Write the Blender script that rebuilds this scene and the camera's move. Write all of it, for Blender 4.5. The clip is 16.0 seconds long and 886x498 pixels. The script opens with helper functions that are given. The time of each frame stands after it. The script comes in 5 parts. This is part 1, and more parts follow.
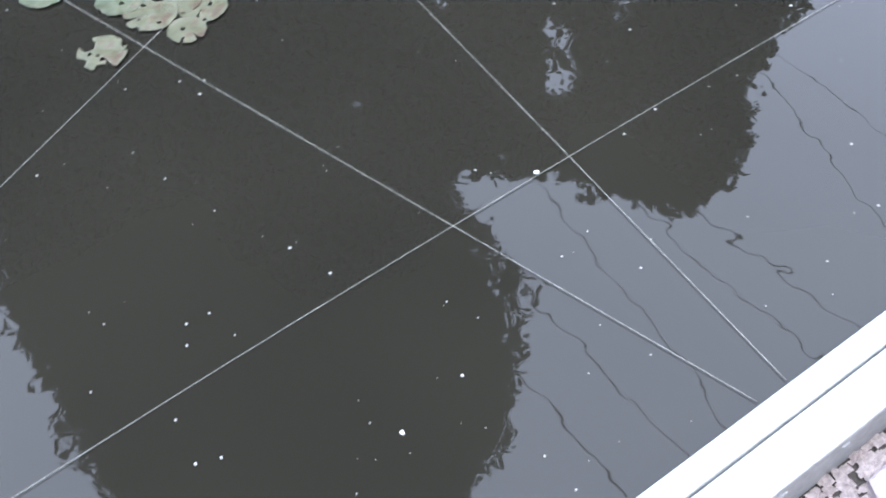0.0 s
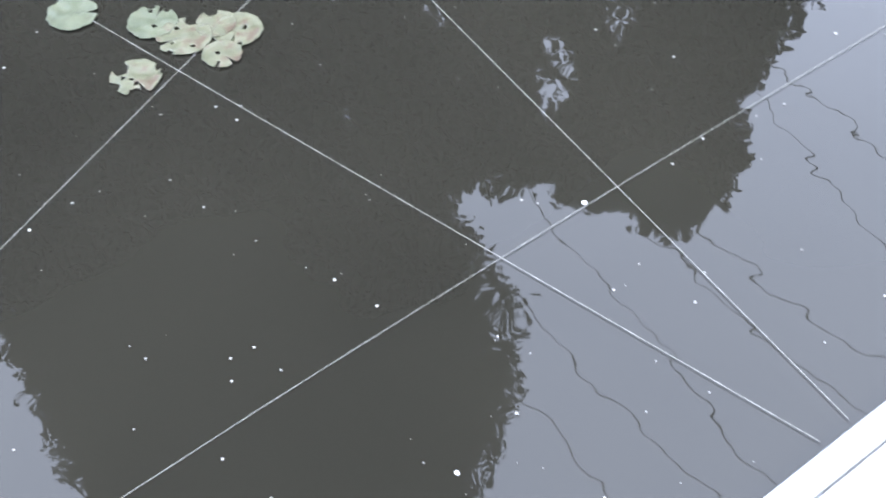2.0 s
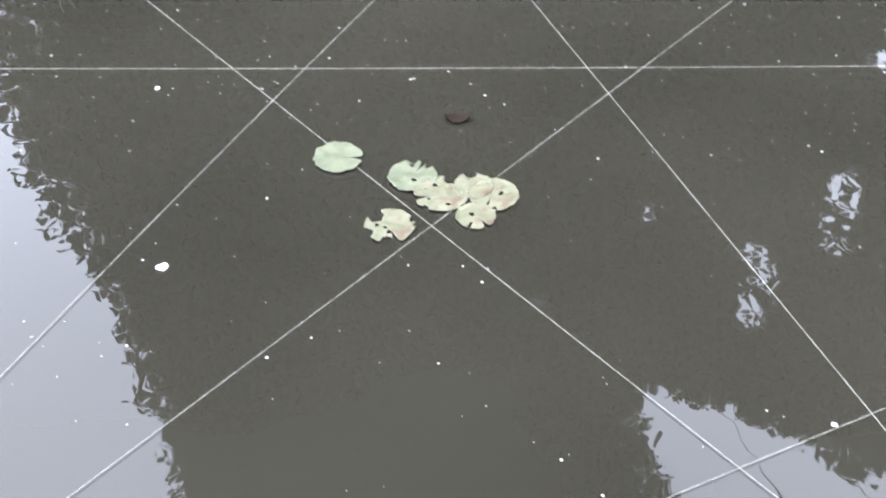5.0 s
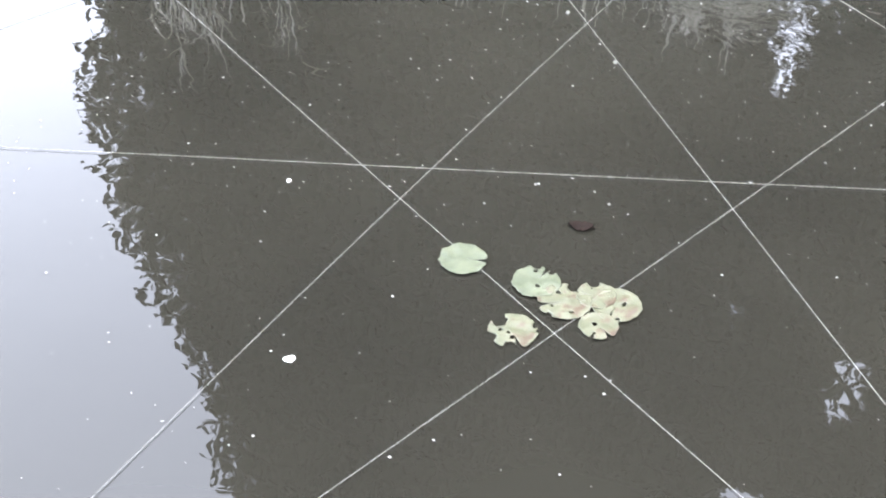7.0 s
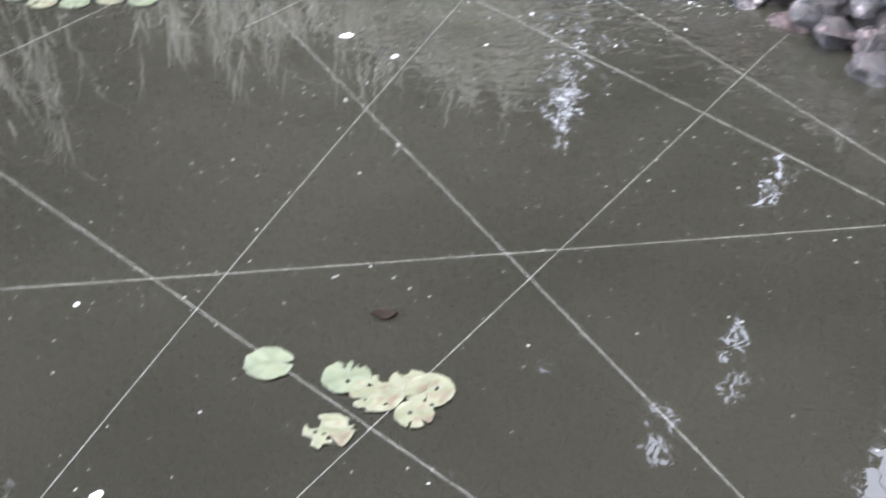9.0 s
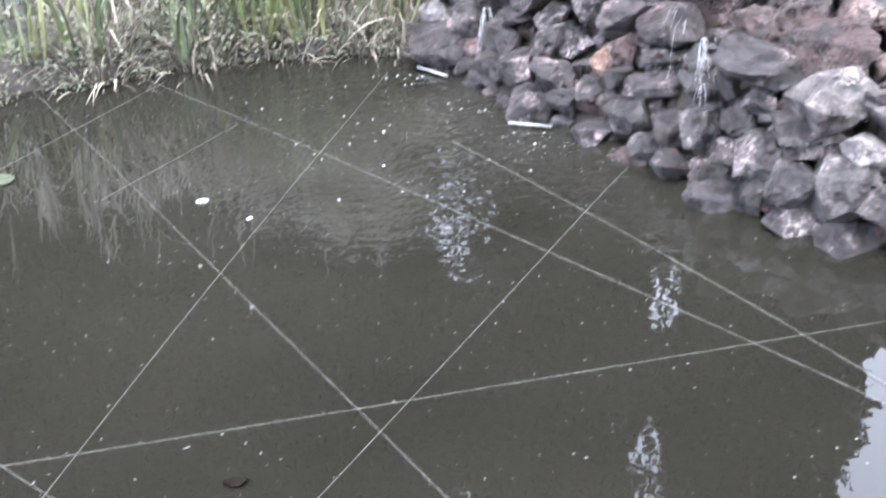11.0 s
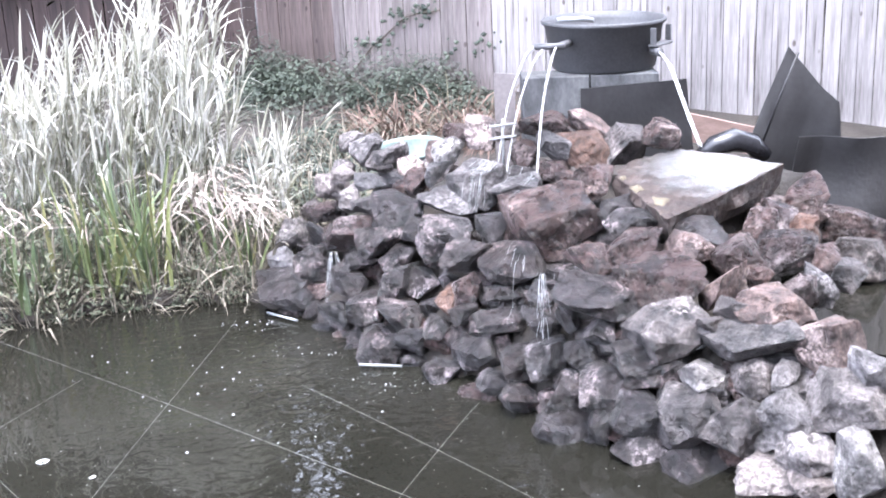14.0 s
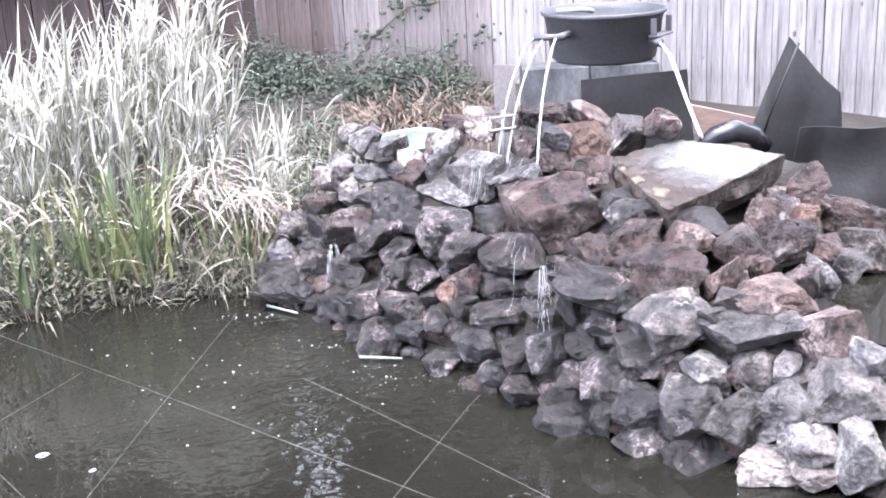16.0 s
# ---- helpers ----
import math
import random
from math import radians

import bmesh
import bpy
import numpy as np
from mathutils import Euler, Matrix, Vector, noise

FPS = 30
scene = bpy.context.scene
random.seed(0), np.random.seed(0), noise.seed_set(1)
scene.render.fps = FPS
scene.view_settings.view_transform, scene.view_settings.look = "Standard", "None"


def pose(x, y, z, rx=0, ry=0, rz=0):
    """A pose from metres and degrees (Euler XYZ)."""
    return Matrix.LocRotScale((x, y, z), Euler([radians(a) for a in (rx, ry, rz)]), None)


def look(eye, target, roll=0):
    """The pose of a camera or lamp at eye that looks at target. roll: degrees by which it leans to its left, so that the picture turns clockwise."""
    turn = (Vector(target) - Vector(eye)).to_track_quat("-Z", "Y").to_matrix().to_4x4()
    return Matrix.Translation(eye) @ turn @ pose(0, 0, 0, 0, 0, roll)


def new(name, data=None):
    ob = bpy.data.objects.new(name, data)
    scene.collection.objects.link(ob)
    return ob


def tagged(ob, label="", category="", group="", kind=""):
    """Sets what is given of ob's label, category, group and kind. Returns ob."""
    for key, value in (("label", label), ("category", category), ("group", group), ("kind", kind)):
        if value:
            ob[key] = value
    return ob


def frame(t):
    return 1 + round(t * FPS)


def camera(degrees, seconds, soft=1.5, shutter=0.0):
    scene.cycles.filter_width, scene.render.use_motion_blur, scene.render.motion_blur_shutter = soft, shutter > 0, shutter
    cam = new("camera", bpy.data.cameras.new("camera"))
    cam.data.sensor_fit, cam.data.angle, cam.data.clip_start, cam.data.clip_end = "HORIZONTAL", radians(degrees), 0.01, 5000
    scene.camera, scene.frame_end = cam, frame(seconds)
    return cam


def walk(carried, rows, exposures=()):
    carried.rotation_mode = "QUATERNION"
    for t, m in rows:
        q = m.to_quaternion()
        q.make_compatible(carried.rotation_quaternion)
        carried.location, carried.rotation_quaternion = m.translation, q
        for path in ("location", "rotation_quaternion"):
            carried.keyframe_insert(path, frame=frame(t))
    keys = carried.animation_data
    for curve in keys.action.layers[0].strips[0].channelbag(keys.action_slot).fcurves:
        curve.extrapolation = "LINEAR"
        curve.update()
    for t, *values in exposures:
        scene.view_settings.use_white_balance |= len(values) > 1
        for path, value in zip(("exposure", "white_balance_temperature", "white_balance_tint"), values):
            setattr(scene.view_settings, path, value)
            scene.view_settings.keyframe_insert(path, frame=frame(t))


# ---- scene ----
from mathutils.bvhtree import BVHTree

cam = camera(40.5, 16.0, 1.8, 0.7)
PATH = [
    (0, (0.088, -0.136, 1.729), (-0.087, 1.112, 0.176), -2.0),
    (0.5, (0.061, -0.118, 1.728), (-0.075, 1.147, 0.185), -2.6),
    (1, (0.018, -0.083, 1.715), (-0.124, 1.165, 0.159), -1.7),
    (1.5, (-0.011, -0.081, 1.713), (-0.139, 1.17, 0.158), -1.2),
    (2, (-0.032, -0.09, 1.711), (-0.186, 1.179, 0.172), -0.9),
    (2.5, (-0.05, -0.099, 1.708), (-0.246, 1.21, 0.209), 0.3),
    (3, (-0.081, -0.087, 1.695), (-0.328, 1.274, 0.251), 0.9),
    (3.5, (-0.101, -0.09, 1.684), (-0.408, 1.298, 0.276), 0.4),
    (4, (-0.121, -0.086, 1.673), (-0.508, 1.308, 0.292), -0.1),
    (4.5, (-0.14, -0.089, 1.67), (-0.58, 1.31, 0.309), -0.4),
    (5, (-0.155, -0.091, 1.669), (-0.641, 1.325, 0.342), -0.3),
    (5.2, (-0.162, -0.092, 1.671), (-0.661, 1.332, 0.358), -0.2),
    (7.3, (-0.26, -0.119, 1.736), (-0.908, 1.335, 0.525), -0.1),
    (7.5, (-0.267, -0.115, 1.738), (-0.912, 1.344, 0.532), -0.0),
    (8, (-0.273, -0.096, 1.738), (-0.876, 1.373, 0.522), -0.1),
    (8.5, (-0.273, -0.082, 1.738), (-0.747, 1.464, 0.561), 0.0),
    (9, (-0.253, -0.066, 1.74), (-0.609, 1.551, 0.62), -0.5),
    (9.2, (-0.239, -0.062, 1.742), (-0.568, 1.578, 0.646), -1.2),
    (11.3, (-0.038, -0.067, 1.838), (-0.242, 1.712, 0.949), -2.7),
    (11.5, (-0.028, -0.064, 1.84), (-0.199, 1.737, 0.989), -2.5),
    (12, (-0.028, -0.061, 1.842), (-0.151, 1.776, 1.06), -2.7),
    (12.5, (-0.034, -0.069, 1.847), (-0.108, 1.799, 1.137), -2.4),
    (13, (-0.029, -0.075, 1.85), (-0.051, 1.814, 1.193), -2.6),
    (13.5, (-0.02, -0.076, 1.852), (-0.028, 1.824, 1.229), -2.6),
    (14, (-0.008, -0.073, 1.854), (-0.008, 1.839, 1.267), -2.6),
    (14.5, (-0.006, -0.071, 1.854), (-0.006, 1.844, 1.278), -2.8),
    (15, (-0.007, -0.068, 1.852), (-0.012, 1.845, 1.266), -2.8),
    (15.5, (-0.008, -0.064, 1.849), (-0.015, 1.846, 1.255), -2.9),
    (16, (-0.008, -0.061, 1.845), (-0.009, 1.848, 1.247), -2.8),
]
EXPOSURES = [(0, 3.3, 5950, 9), (1.5, 3.35, 5950, 9), (2.4, 4.05, 6100, 10), (3.5, 4.15, 6300, 10), (7.5, 4.15, 6500, 10), (9.2, 4.1, 6500, 10), (11.5, 3.76, 6250, 11), (12.5, 3.7, 6250, 11), (16, 3.65, 6400, 14)]
walk(cam, [(t, look(eye, target, roll)) for t, eye, target, roll in PATH], EXPOSURES)

# ---- world, sun and exposure ----
SUN_ELEVATION, SUN_TURN = radians(77), radians(170)
world = bpy.data.worlds.new("world")
scene.world = world
world.use_nodes = True
wn, wl = world.node_tree.nodes, world.node_tree.links
sky = wn.new("ShaderNodeTexSky")
sky.sky_type = "NISHITA"
sky.sun_disc = False
sky.sun_elevation, sky.sun_rotation = SUN_ELEVATION, SUN_TURN
sky.air_density, sky.dust_density, sky.ozone_density = 1.0, 4.0, 1.0
grey = wn.new("ShaderNodeHueSaturation")
grey.inputs["Saturation"].default_value = 0.4
wl.new(sky.outputs["Color"], grey.inputs["Color"])
# an even layer of cloud over most of the blue
cloud = wn.new("ShaderNodeMix")
cloud.data_type = "RGBA"
cloud.inputs["Factor"].default_value = 0.85
cloud.inputs["B"].default_value = (6.5, 7.0, 8.6, 1)
wl.new(grey.outputs["Color"], cloud.inputs["A"])
wl.new(cloud.outputs["Result"], wn["Background"].inputs["Color"])
wn["Background"].inputs["Strength"].default_value = 0.12
sun = new("sun", bpy.data.lights.new("sun", "SUN"))
sun.data.energy, sun.data.angle, sun.data.color = 0.8, radians(35), (1.0, 0.97, 0.94)
sun.matrix_world = look((0.4, -2.0, 9), (0, 0, 0))


# ---- materials ----
def node_material(name):
    m = bpy.data.materials.new(name)
    m.use_nodes = True
    t = m.node_tree
    return m, t, t.nodes["Principled BSDF"]


def add(t, kind, **inputs):
    n = t.nodes.new("ShaderNode" + kind)
    for key, value in inputs.items():
        n.inputs[key.replace("_", " ")].default_value = value
    return n


def noise_tex(t, scale, detail=4.0, rough=0.6, coords="Object", stretch=None):
    c = t.nodes.new("ShaderNodeTexCoord")
    n = add(t, "TexNoise", Scale=scale, Detail=detail, Roughness=rough)
    if stretch:
        mp = t.nodes.new("ShaderNodeMapping")
        mp.inputs["Scale"].default_value = stretch
        t.links.new(c.outputs[coords], mp.inputs["Vector"])
        t.links.new(mp.outputs["Vector"], n.inputs["Vector"])
    else:
        t.links.new(c.outputs[coords], n.inputs["Vector"])
    return n


def ramp(t, source, stops):
    r = t.nodes.new("ShaderNodeValToRGB")
    while len(r.color_ramp.elements) < len(stops):
        r.color_ramp.elements.new(0.5)
    for e, (pos, col) in zip(r.color_ramp.elements, stops):
        e.position, e.color = pos, (*col, 1)
    t.links.new(source, r.inputs["Fac"])
    return r


def mix(t, fac, a, b, mode="MIX"):
    m = t.nodes.new("ShaderNodeMix")
    m.data_type, m.blend_type = "RGBA", mode
    for sock, v in ((m.inputs["Factor"], fac), (m.inputs["A"], a), (m.inputs["B"], b)):
        if hasattr(v, "links"):
            t.links.new(v, sock)
        elif isinstance(v, float):
            sock.default_value = v
        else:
            sock.default_value = (*v, 1)
    return m.outputs["Result"]


def bump(t, bsdf, source, strength, distance):
    b = add(t, "Bump", Strength=strength, Distance=distance)
    t.links.new(source, b.inputs["Height"])
    t.links.new(b.outputs["Normal"], bsdf.inputs["Normal"])
    return b


def varied(name, dark, light, scale=8.0, fine=60.0, rough=0.8, relief=0.3, spread=0.25, depth=0.01, stretch=None, coords="Object", gloss=0.5):
    """A surface with variation at two scales, and from object to object."""
    m, t, b = node_material(name)
    big = noise_tex(t, scale, stretch=stretch, coords=coords)
    small = noise_tex(t, fine, 6.0, stretch=stretch, coords=coords)
    base = ramp(t, big.outputs["Fac"], [(0.3, dark), (0.7, light)]).outputs["Color"]
    grain = ramp(t, small.outputs["Fac"], [(0.3, (0.6, 0.6, 0.6)), (0.7, (1, 1, 1))]).outputs["Color"]
    col = mix(t, 0.8, base, grain, "MULTIPLY")
    info = t.nodes.new("ShaderNodeObjectInfo")
    tone = ramp(t, info.outputs["Random"], [(0.0, (1 - spread,) * 3), (1.0, (1, 1, 1))]).outputs["Color"]
    col = mix(t, 1.0, col, tone, "MULTIPLY")
    t.links.new(col, b.inputs["Base Color"])
    b.inputs["Roughness"].default_value = rough
    b.inputs["Specular IOR Level"].default_value = gloss
    bump(t, b, small.outputs["Fac"], relief, depth)
    return m


def stone_material(name, dark, light, patch, amount, rough, flecks=1.15, wet=0.0):
    """Quarried stone: broken grain, pale mineral patches and painted glints, a tone of its own for each piece."""
    m, t, b = node_material(name)
    info = t.nodes.new("ShaderNodeObjectInfo")
    c = t.nodes.new("ShaderNodeTexCoord")
    shift = t.nodes.new("ShaderNodeVectorMath")
    shift.operation = "SCALE"
    shift.inputs["Scale"].default_value = 37.0
    comb = t.nodes.new("ShaderNodeCombineXYZ")
    for axis in "XYZ":
        t.links.new(info.outputs["Random"], comb.inputs[axis])
    t.links.new(comb.outputs["Vector"], shift.inputs[0])
    place = t.nodes.new("ShaderNodeVectorMath")
    t.links.new(c.outputs["Object"], place.inputs[0])
    t.links.new(shift.outputs["Vector"], place.inputs[1])
    tex = []
    for scale, detail in ((5.0, 8.0), (14.0, 8.0), (60.0, 6.0)):
        n = add(t, "TexNoise", Scale=scale, Detail=detail, Roughness=0.65)
        t.links.new(place.outputs["Vector"], n.inputs["Vector"])
        tex.append(n.outputs["Fac"])
    base = ramp(t, tex[1], [(0.37, dark), (0.63, light)]).outputs["Color"]
    spots = ramp(t, tex[0], [(0.62 - amount, (0, 0, 0)), (0.655 - amount, (1, 1, 1))]).outputs["Color"]
    broken = ramp(t, tex[1], [(0.42, (0, 0, 0)), (0.58, (1, 1, 1))]).outputs["Color"]
    mask = mix(t, 1.0, spots, broken, "MULTIPLY")
    col = mix(t, mask, base, patch)
    # broken flecks, gathered in places: mineral and lichen, and painted glints of wet faces
    fleck = ramp(t, tex[2], [(0.50, (0, 0, 0)), (0.56, (1, 1, 1))]).outputs["Color"]
    where = ramp(t, tex[0], [(0.55, (0, 0, 0)), (0.64, (1, 1, 1))]).outputs["Color"]
    col = mix(t, mix(t, 1.0, fleck, where, "MULTIPLY"), col, tuple(min(1.0, v * flecks) for v in patch))
    grain = ramp(t, tex[2], [(0.38, (0.28, 0.28, 0.28)), (0.60, (1, 1, 1))]).outputs["Color"]
    col = mix(t, 0.75, col, grain, "MULTIPLY")
    tone = ramp(t, info.outputs["Random"], [(0.0, (0.60, 0.60, 0.64)), (0.25, (1.02, 0.89, 0.85)), (0.5, (0.86, 0.88, 0.94)), (0.75, (1.17, 1.04, 1.01)), (1.0, (1.25, 1.24, 1.25))]).outputs["Color"]
    col = mix(t, 1.0, col, tone, "MULTIPLY")
    t.links.new(col, b.inputs["Base Color"])
    gloss = ramp(t, tex[1], [(0.3, (max(rough - 0.25, 0.08),) * 3), (0.7, (rough,) * 3)])
    t.links.new(gloss.outputs["Color"], b.inputs["Roughness"])
    b.inputs["Coat Weight"].default_value, b.inputs["Coat Roughness"].default_value = wet, 0.3
    # flat chips broken off the faces: each cell is a plane with a tilt of its own
    warp = t.nodes.new("ShaderNodeVectorMath")
    warp.operation = "MULTIPLY_ADD"
    fuzz = add(t, "TexNoise", Scale=20.0, Detail=3.0)
    t.links.new(place.outputs["Vector"], fuzz.inputs["Vector"])
    t.links.new(fuzz.outputs["Color"], warp.inputs[0])
    warp.inputs[1].default_value = (0.03, 0.03, 0.03)
    t.links.new(place.outputs["Vector"], warp.inputs[2])
    height = mix(t, 0.4, tex[1], tex[2])
    for scale, much in ((14.0, 17.0), (36.0, 14.0)):
        cells = add(t, "TexVoronoi", Scale=scale)
        t.links.new(warp.outputs["Vector"], cells.inputs["Vector"])
        away, tilt, facet = (t.nodes.new("ShaderNodeVectorMath") for _ in range(3))
        away.operation, tilt.operation, facet.operation = "SUBTRACT", "SUBTRACT", "DOT_PRODUCT"
        t.links.new(warp.outputs["Vector"], away.inputs[0])
        t.links.new(cells.outputs["Position"], away.inputs[1])
        t.links.new(cells.outputs["Color"], tilt.inputs[0])
        tilt.inputs[1].default_value = (0.5, 0.5, 0.5)
        t.links.new(away.outputs["Vector"], facet.inputs[0])
        t.links.new(tilt.outputs["Vector"], facet.inputs[1])
        total = t.nodes.new("ShaderNodeMath")
        total.operation = "MULTIPLY_ADD"
        t.links.new(facet.outputs["Value"], total.inputs[0])
        total.inputs[1].default_value = much
        t.links.new(height, total.inputs[2])
        height = total.outputs["Value"]
    relief = bump(t, b, height, 1.0, 0.065)
    t.links.new(relief.outputs["Normal"], b.inputs["Coat Normal"])
    return m


def water_material():
    """Murky pond water: a dark body under a smooth surface with slow ripples, livelier below the falls."""
    m, t, b = node_material("pond_water")
    c = t.nodes.new("ShaderNodeTexCoord")
    body = noise_tex(t, 0.9, 3.0, 0.5)
    col = ramp(t, body.outputs["Fac"], [(0.32, (0.0079, 0.0076, 0.0060)), (0.68, (0.0112, 0.0107, 0.0083))])
    # stirred-up silt below the falls
    silt_at = t.nodes.new("ShaderNodeVectorMath")
    silt_at.operation = "DISTANCE"
    silt_at.inputs[1].default_value = (-1.0, 4.1, 0)
    t.links.new(c.outputs["Object"], silt_at.inputs[0])
    silt = t.nodes.new("ShaderNodeMapRange")
    silt.inputs["From Min"].default_value, silt.inputs["From Max"].default_value = 1.5, 0.2
    t.links.new(silt_at.outputs["Value"], silt.inputs["Value"])
    swirl = noise_tex(t, 2.2, 3.0, 0.5)
    patchy = ramp(t, swirl.outputs["Fac"], [(0.38, (0, 0, 0)), (0.62, (1, 1, 1))])
    amount = mix(t, 1.0, patchy.outputs["Color"], silt.outputs["Result"], "MULTIPLY")
    t.links.new(mix(t, amount, col.outputs["Color"], (0.0145, 0.0142, 0.0112)), b.inputs["Base Color"])
    b.inputs["Roughness"].default_value = 0.012
    b.inputs["IOR"].default_value = 1.333
    slow = noise_tex(t, 3.0, 1.5, 0.4, stretch=(1.0, 1.6, 1.0))
    quick = noise_tex(t, 14.0, 1.5, 0.45, stretch=(1.0, 1.2, 1.0))
    quick.inputs["Distortion"].default_value = 0.7
    # the nearer the falls, the stronger the small ripples
    dist = t.nodes.new("ShaderNodeVectorMath")
    dist.operation = "DISTANCE"
    dist.inputs[1].default_value = (-0.3, 4.55, 0)
    t.links.new(c.outputs["Object"], dist.inputs[0])
    near = t.nodes.new("ShaderNodeMapRange")
    near.inputs["From Min"].default_value, near.inputs["From Max"].default_value = 1.5, 0.1
    near.inputs["To Min"].default_value, near.inputs["To Max"].default_value = 0.0, 0.011
    t.links.new(dist.outputs["Value"], near.inputs["Value"])
    chop = t.nodes.new("ShaderNodeMath")
    chop.operation = "MULTIPLY"
    t.links.new(quick.outputs["Fac"], chop.inputs[0])
    t.links.new(near.outputs["Result"], chop.inputs[1])
    swell = t.nodes.new("ShaderNodeMath")
    swell.operation = "MULTIPLY_ADD"
    t.links.new(slow.outputs["Fac"], swell.inputs[0])
    swell.inputs[1].default_value = 0.0012
    fret = noise_tex(t, 15.0, 1.0, 0.4)
    short = t.nodes.new("ShaderNodeMath")
    short.operation = "MULTIPLY_ADD"
    t.links.new(fret.outputs["Fac"], short.inputs[0])
    short.inputs[1].default_value = 0.00028
    t.links.new(chop.outputs["Value"], short.inputs[2])
    t.links.new(short.outputs["Value"], swell.inputs[2])
    bump(t, b, swell.outputs["Value"], 1.0, 1.0)
    return m


WATER = water_material()
STONE = {
    "g": stone_material("grey_stone", (0.022, 0.0213, 0.023), (0.128, 0.116, 0.114), (0.24, 0.225, 0.219), 0.05, 0.7, 1.15, 0.1),
    "l": stone_material("pale_stone", (0.05, 0.0466, 0.048), (0.245, 0.23, 0.225), (0.37, 0.355, 0.345), 0.07, 0.8),
    "b": stone_material("whitish_stone", (0.12, 0.114, 0.113), (0.31, 0.297, 0.291), (0.41, 0.398, 0.39), 0.07, 0.8, 1.0),
    "p": stone_material("pinkish_stone", (0.065, 0.051, 0.049), (0.255, 0.195, 0.18), (0.39, 0.335, 0.315), 0.07, 0.8),
    "r": stone_material("reddish_stone", (0.018, 0.0107, 0.010), (0.100, 0.064, 0.058), (0.23, 0.187, 0.177), 0.06, 0.42, 1.15, 0.15),
    "o": stone_material("rust_stone", (0.07, 0.038, 0.027), (0.22, 0.133, 0.096), (0.3, 0.243, 0.217), 0.0, 0.6),
    # stronger flecks and patches here paint sky glints into the wet stone's colour
    "w": stone_material("wet_stone", (0.006, 0.0055, 0.006), (0.053, 0.045, 0.046), (0.16, 0.139, 0.142), 0.08, 0.3, 1.8, 0.4),
}
SLAB_STONE = stone_material("slab_stone", (0.032, 0.024, 0.021), (0.11, 0.088, 0.079), (0.26, 0.23, 0.19), -0.03, 0.55)
CREAM = varied("cream_crust", (0.07, 0.057, 0.038), (0.17, 0.145, 0.10), 60, 200, 0.9, 0.6, 0.0, 0.006)
SOIL = varied("bank_soil", (0.016, 0.013, 0.011), (0.052, 0.043, 0.037), 2.2, 45, 0.95, 0.8, 0.0, 0.03)
FENCE_GREY = varied("weathered_board", (0.13, 0.117, 0.115), (0.47, 0.44, 0.435), 2.0, 18, 0.85, 0.5, 0.3, 0.004, stretch=(6, 6, 0.5))
FENCE_TAN = varied("tanned_board", (0.055, 0.039, 0.036), (0.15, 0.113, 0.105), 3.0, 18, 0.85, 0.5, 0.35, 0.004, stretch=(6, 6, 0.5))
FENCE_MID = varied("half_weathered_board", (0.12, 0.099, 0.096), (0.295, 0.255, 0.25), 3.0, 18, 0.85, 0.5, 0.35, 0.004, stretch=(6, 6, 0.5))
FENCE_RED = varied("brown_stained_board", (0.026, 0.016, 0.015), (0.075, 0.048, 0.044), 3.0, 18, 0.8, 0.3, 0.35, 0.004, stretch=(6, 6, 0.5))


def knots(m):
    """Dark knots and long cracks in a board's wood, other ones on each board."""
    t = m.node_tree
    b = [n for n in t.nodes if n.bl_idname == "ShaderNodeBsdfPrincipled"][0]
    base = b.inputs["Base Color"].links[0].from_socket
    c, info = t.nodes.new("ShaderNodeTexCoord"), t.nodes.new("ShaderNodeObjectInfo")
    comb, place, squeeze = t.nodes.new("ShaderNodeCombineXYZ"), t.nodes.new("ShaderNodeVectorMath"), t.nodes.new("ShaderNodeVectorMath")
    far = t.nodes.new("ShaderNodeMath")
    far.operation = "MULTIPLY"
    t.links.new(info.outputs["Random"], far.inputs[0])
    far.inputs[1].default_value = 60.0
    t.links.new(far.outputs["Value"], comb.inputs["Z"])
    t.links.new(c.outputs["Object"], place.inputs[0])
    t.links.new(comb.outputs["Vector"], place.inputs[1])
    squeeze.operation = "MULTIPLY"
    t.links.new(place.outputs["Vector"], squeeze.inputs[0])
    squeeze.inputs[1].default_value = (1.0, 0.0, 0.55)
    dots = add(t, "TexVoronoi", Scale=9.0)
    t.links.new(squeeze.outputs["Vector"], dots.inputs["Vector"])
    knot_mask = ramp(t, dots.outputs["Distance"], [(0.07, (0.35, 0.31, 0.29)), (0.13, (1, 1, 1))]).outputs["Color"]
    crack = add(t, "TexNoise", Scale=5.0, Detail=5.0)
    thin = t.nodes.new("ShaderNodeVectorMath")
    thin.operation = "MULTIPLY"
    t.links.new(place.outputs["Vector"], thin.inputs[0])
    thin.inputs[1].default_value = (9.0, 1.0, 0.35)
    t.links.new(thin.outputs["Vector"], crack.inputs["Vector"])
    crack_mask = ramp(t, crack.outputs["Fac"], [(0.33, (0.5, 0.47, 0.46)), (0.42, (1, 1, 1))]).outputs["Color"]
    t.links.new(mix(t, 1.0, mix(t, 1.0, base, knot_mask, "MULTIPLY"), crack_mask, "MULTIPLY"), b.inputs["Base Color"])


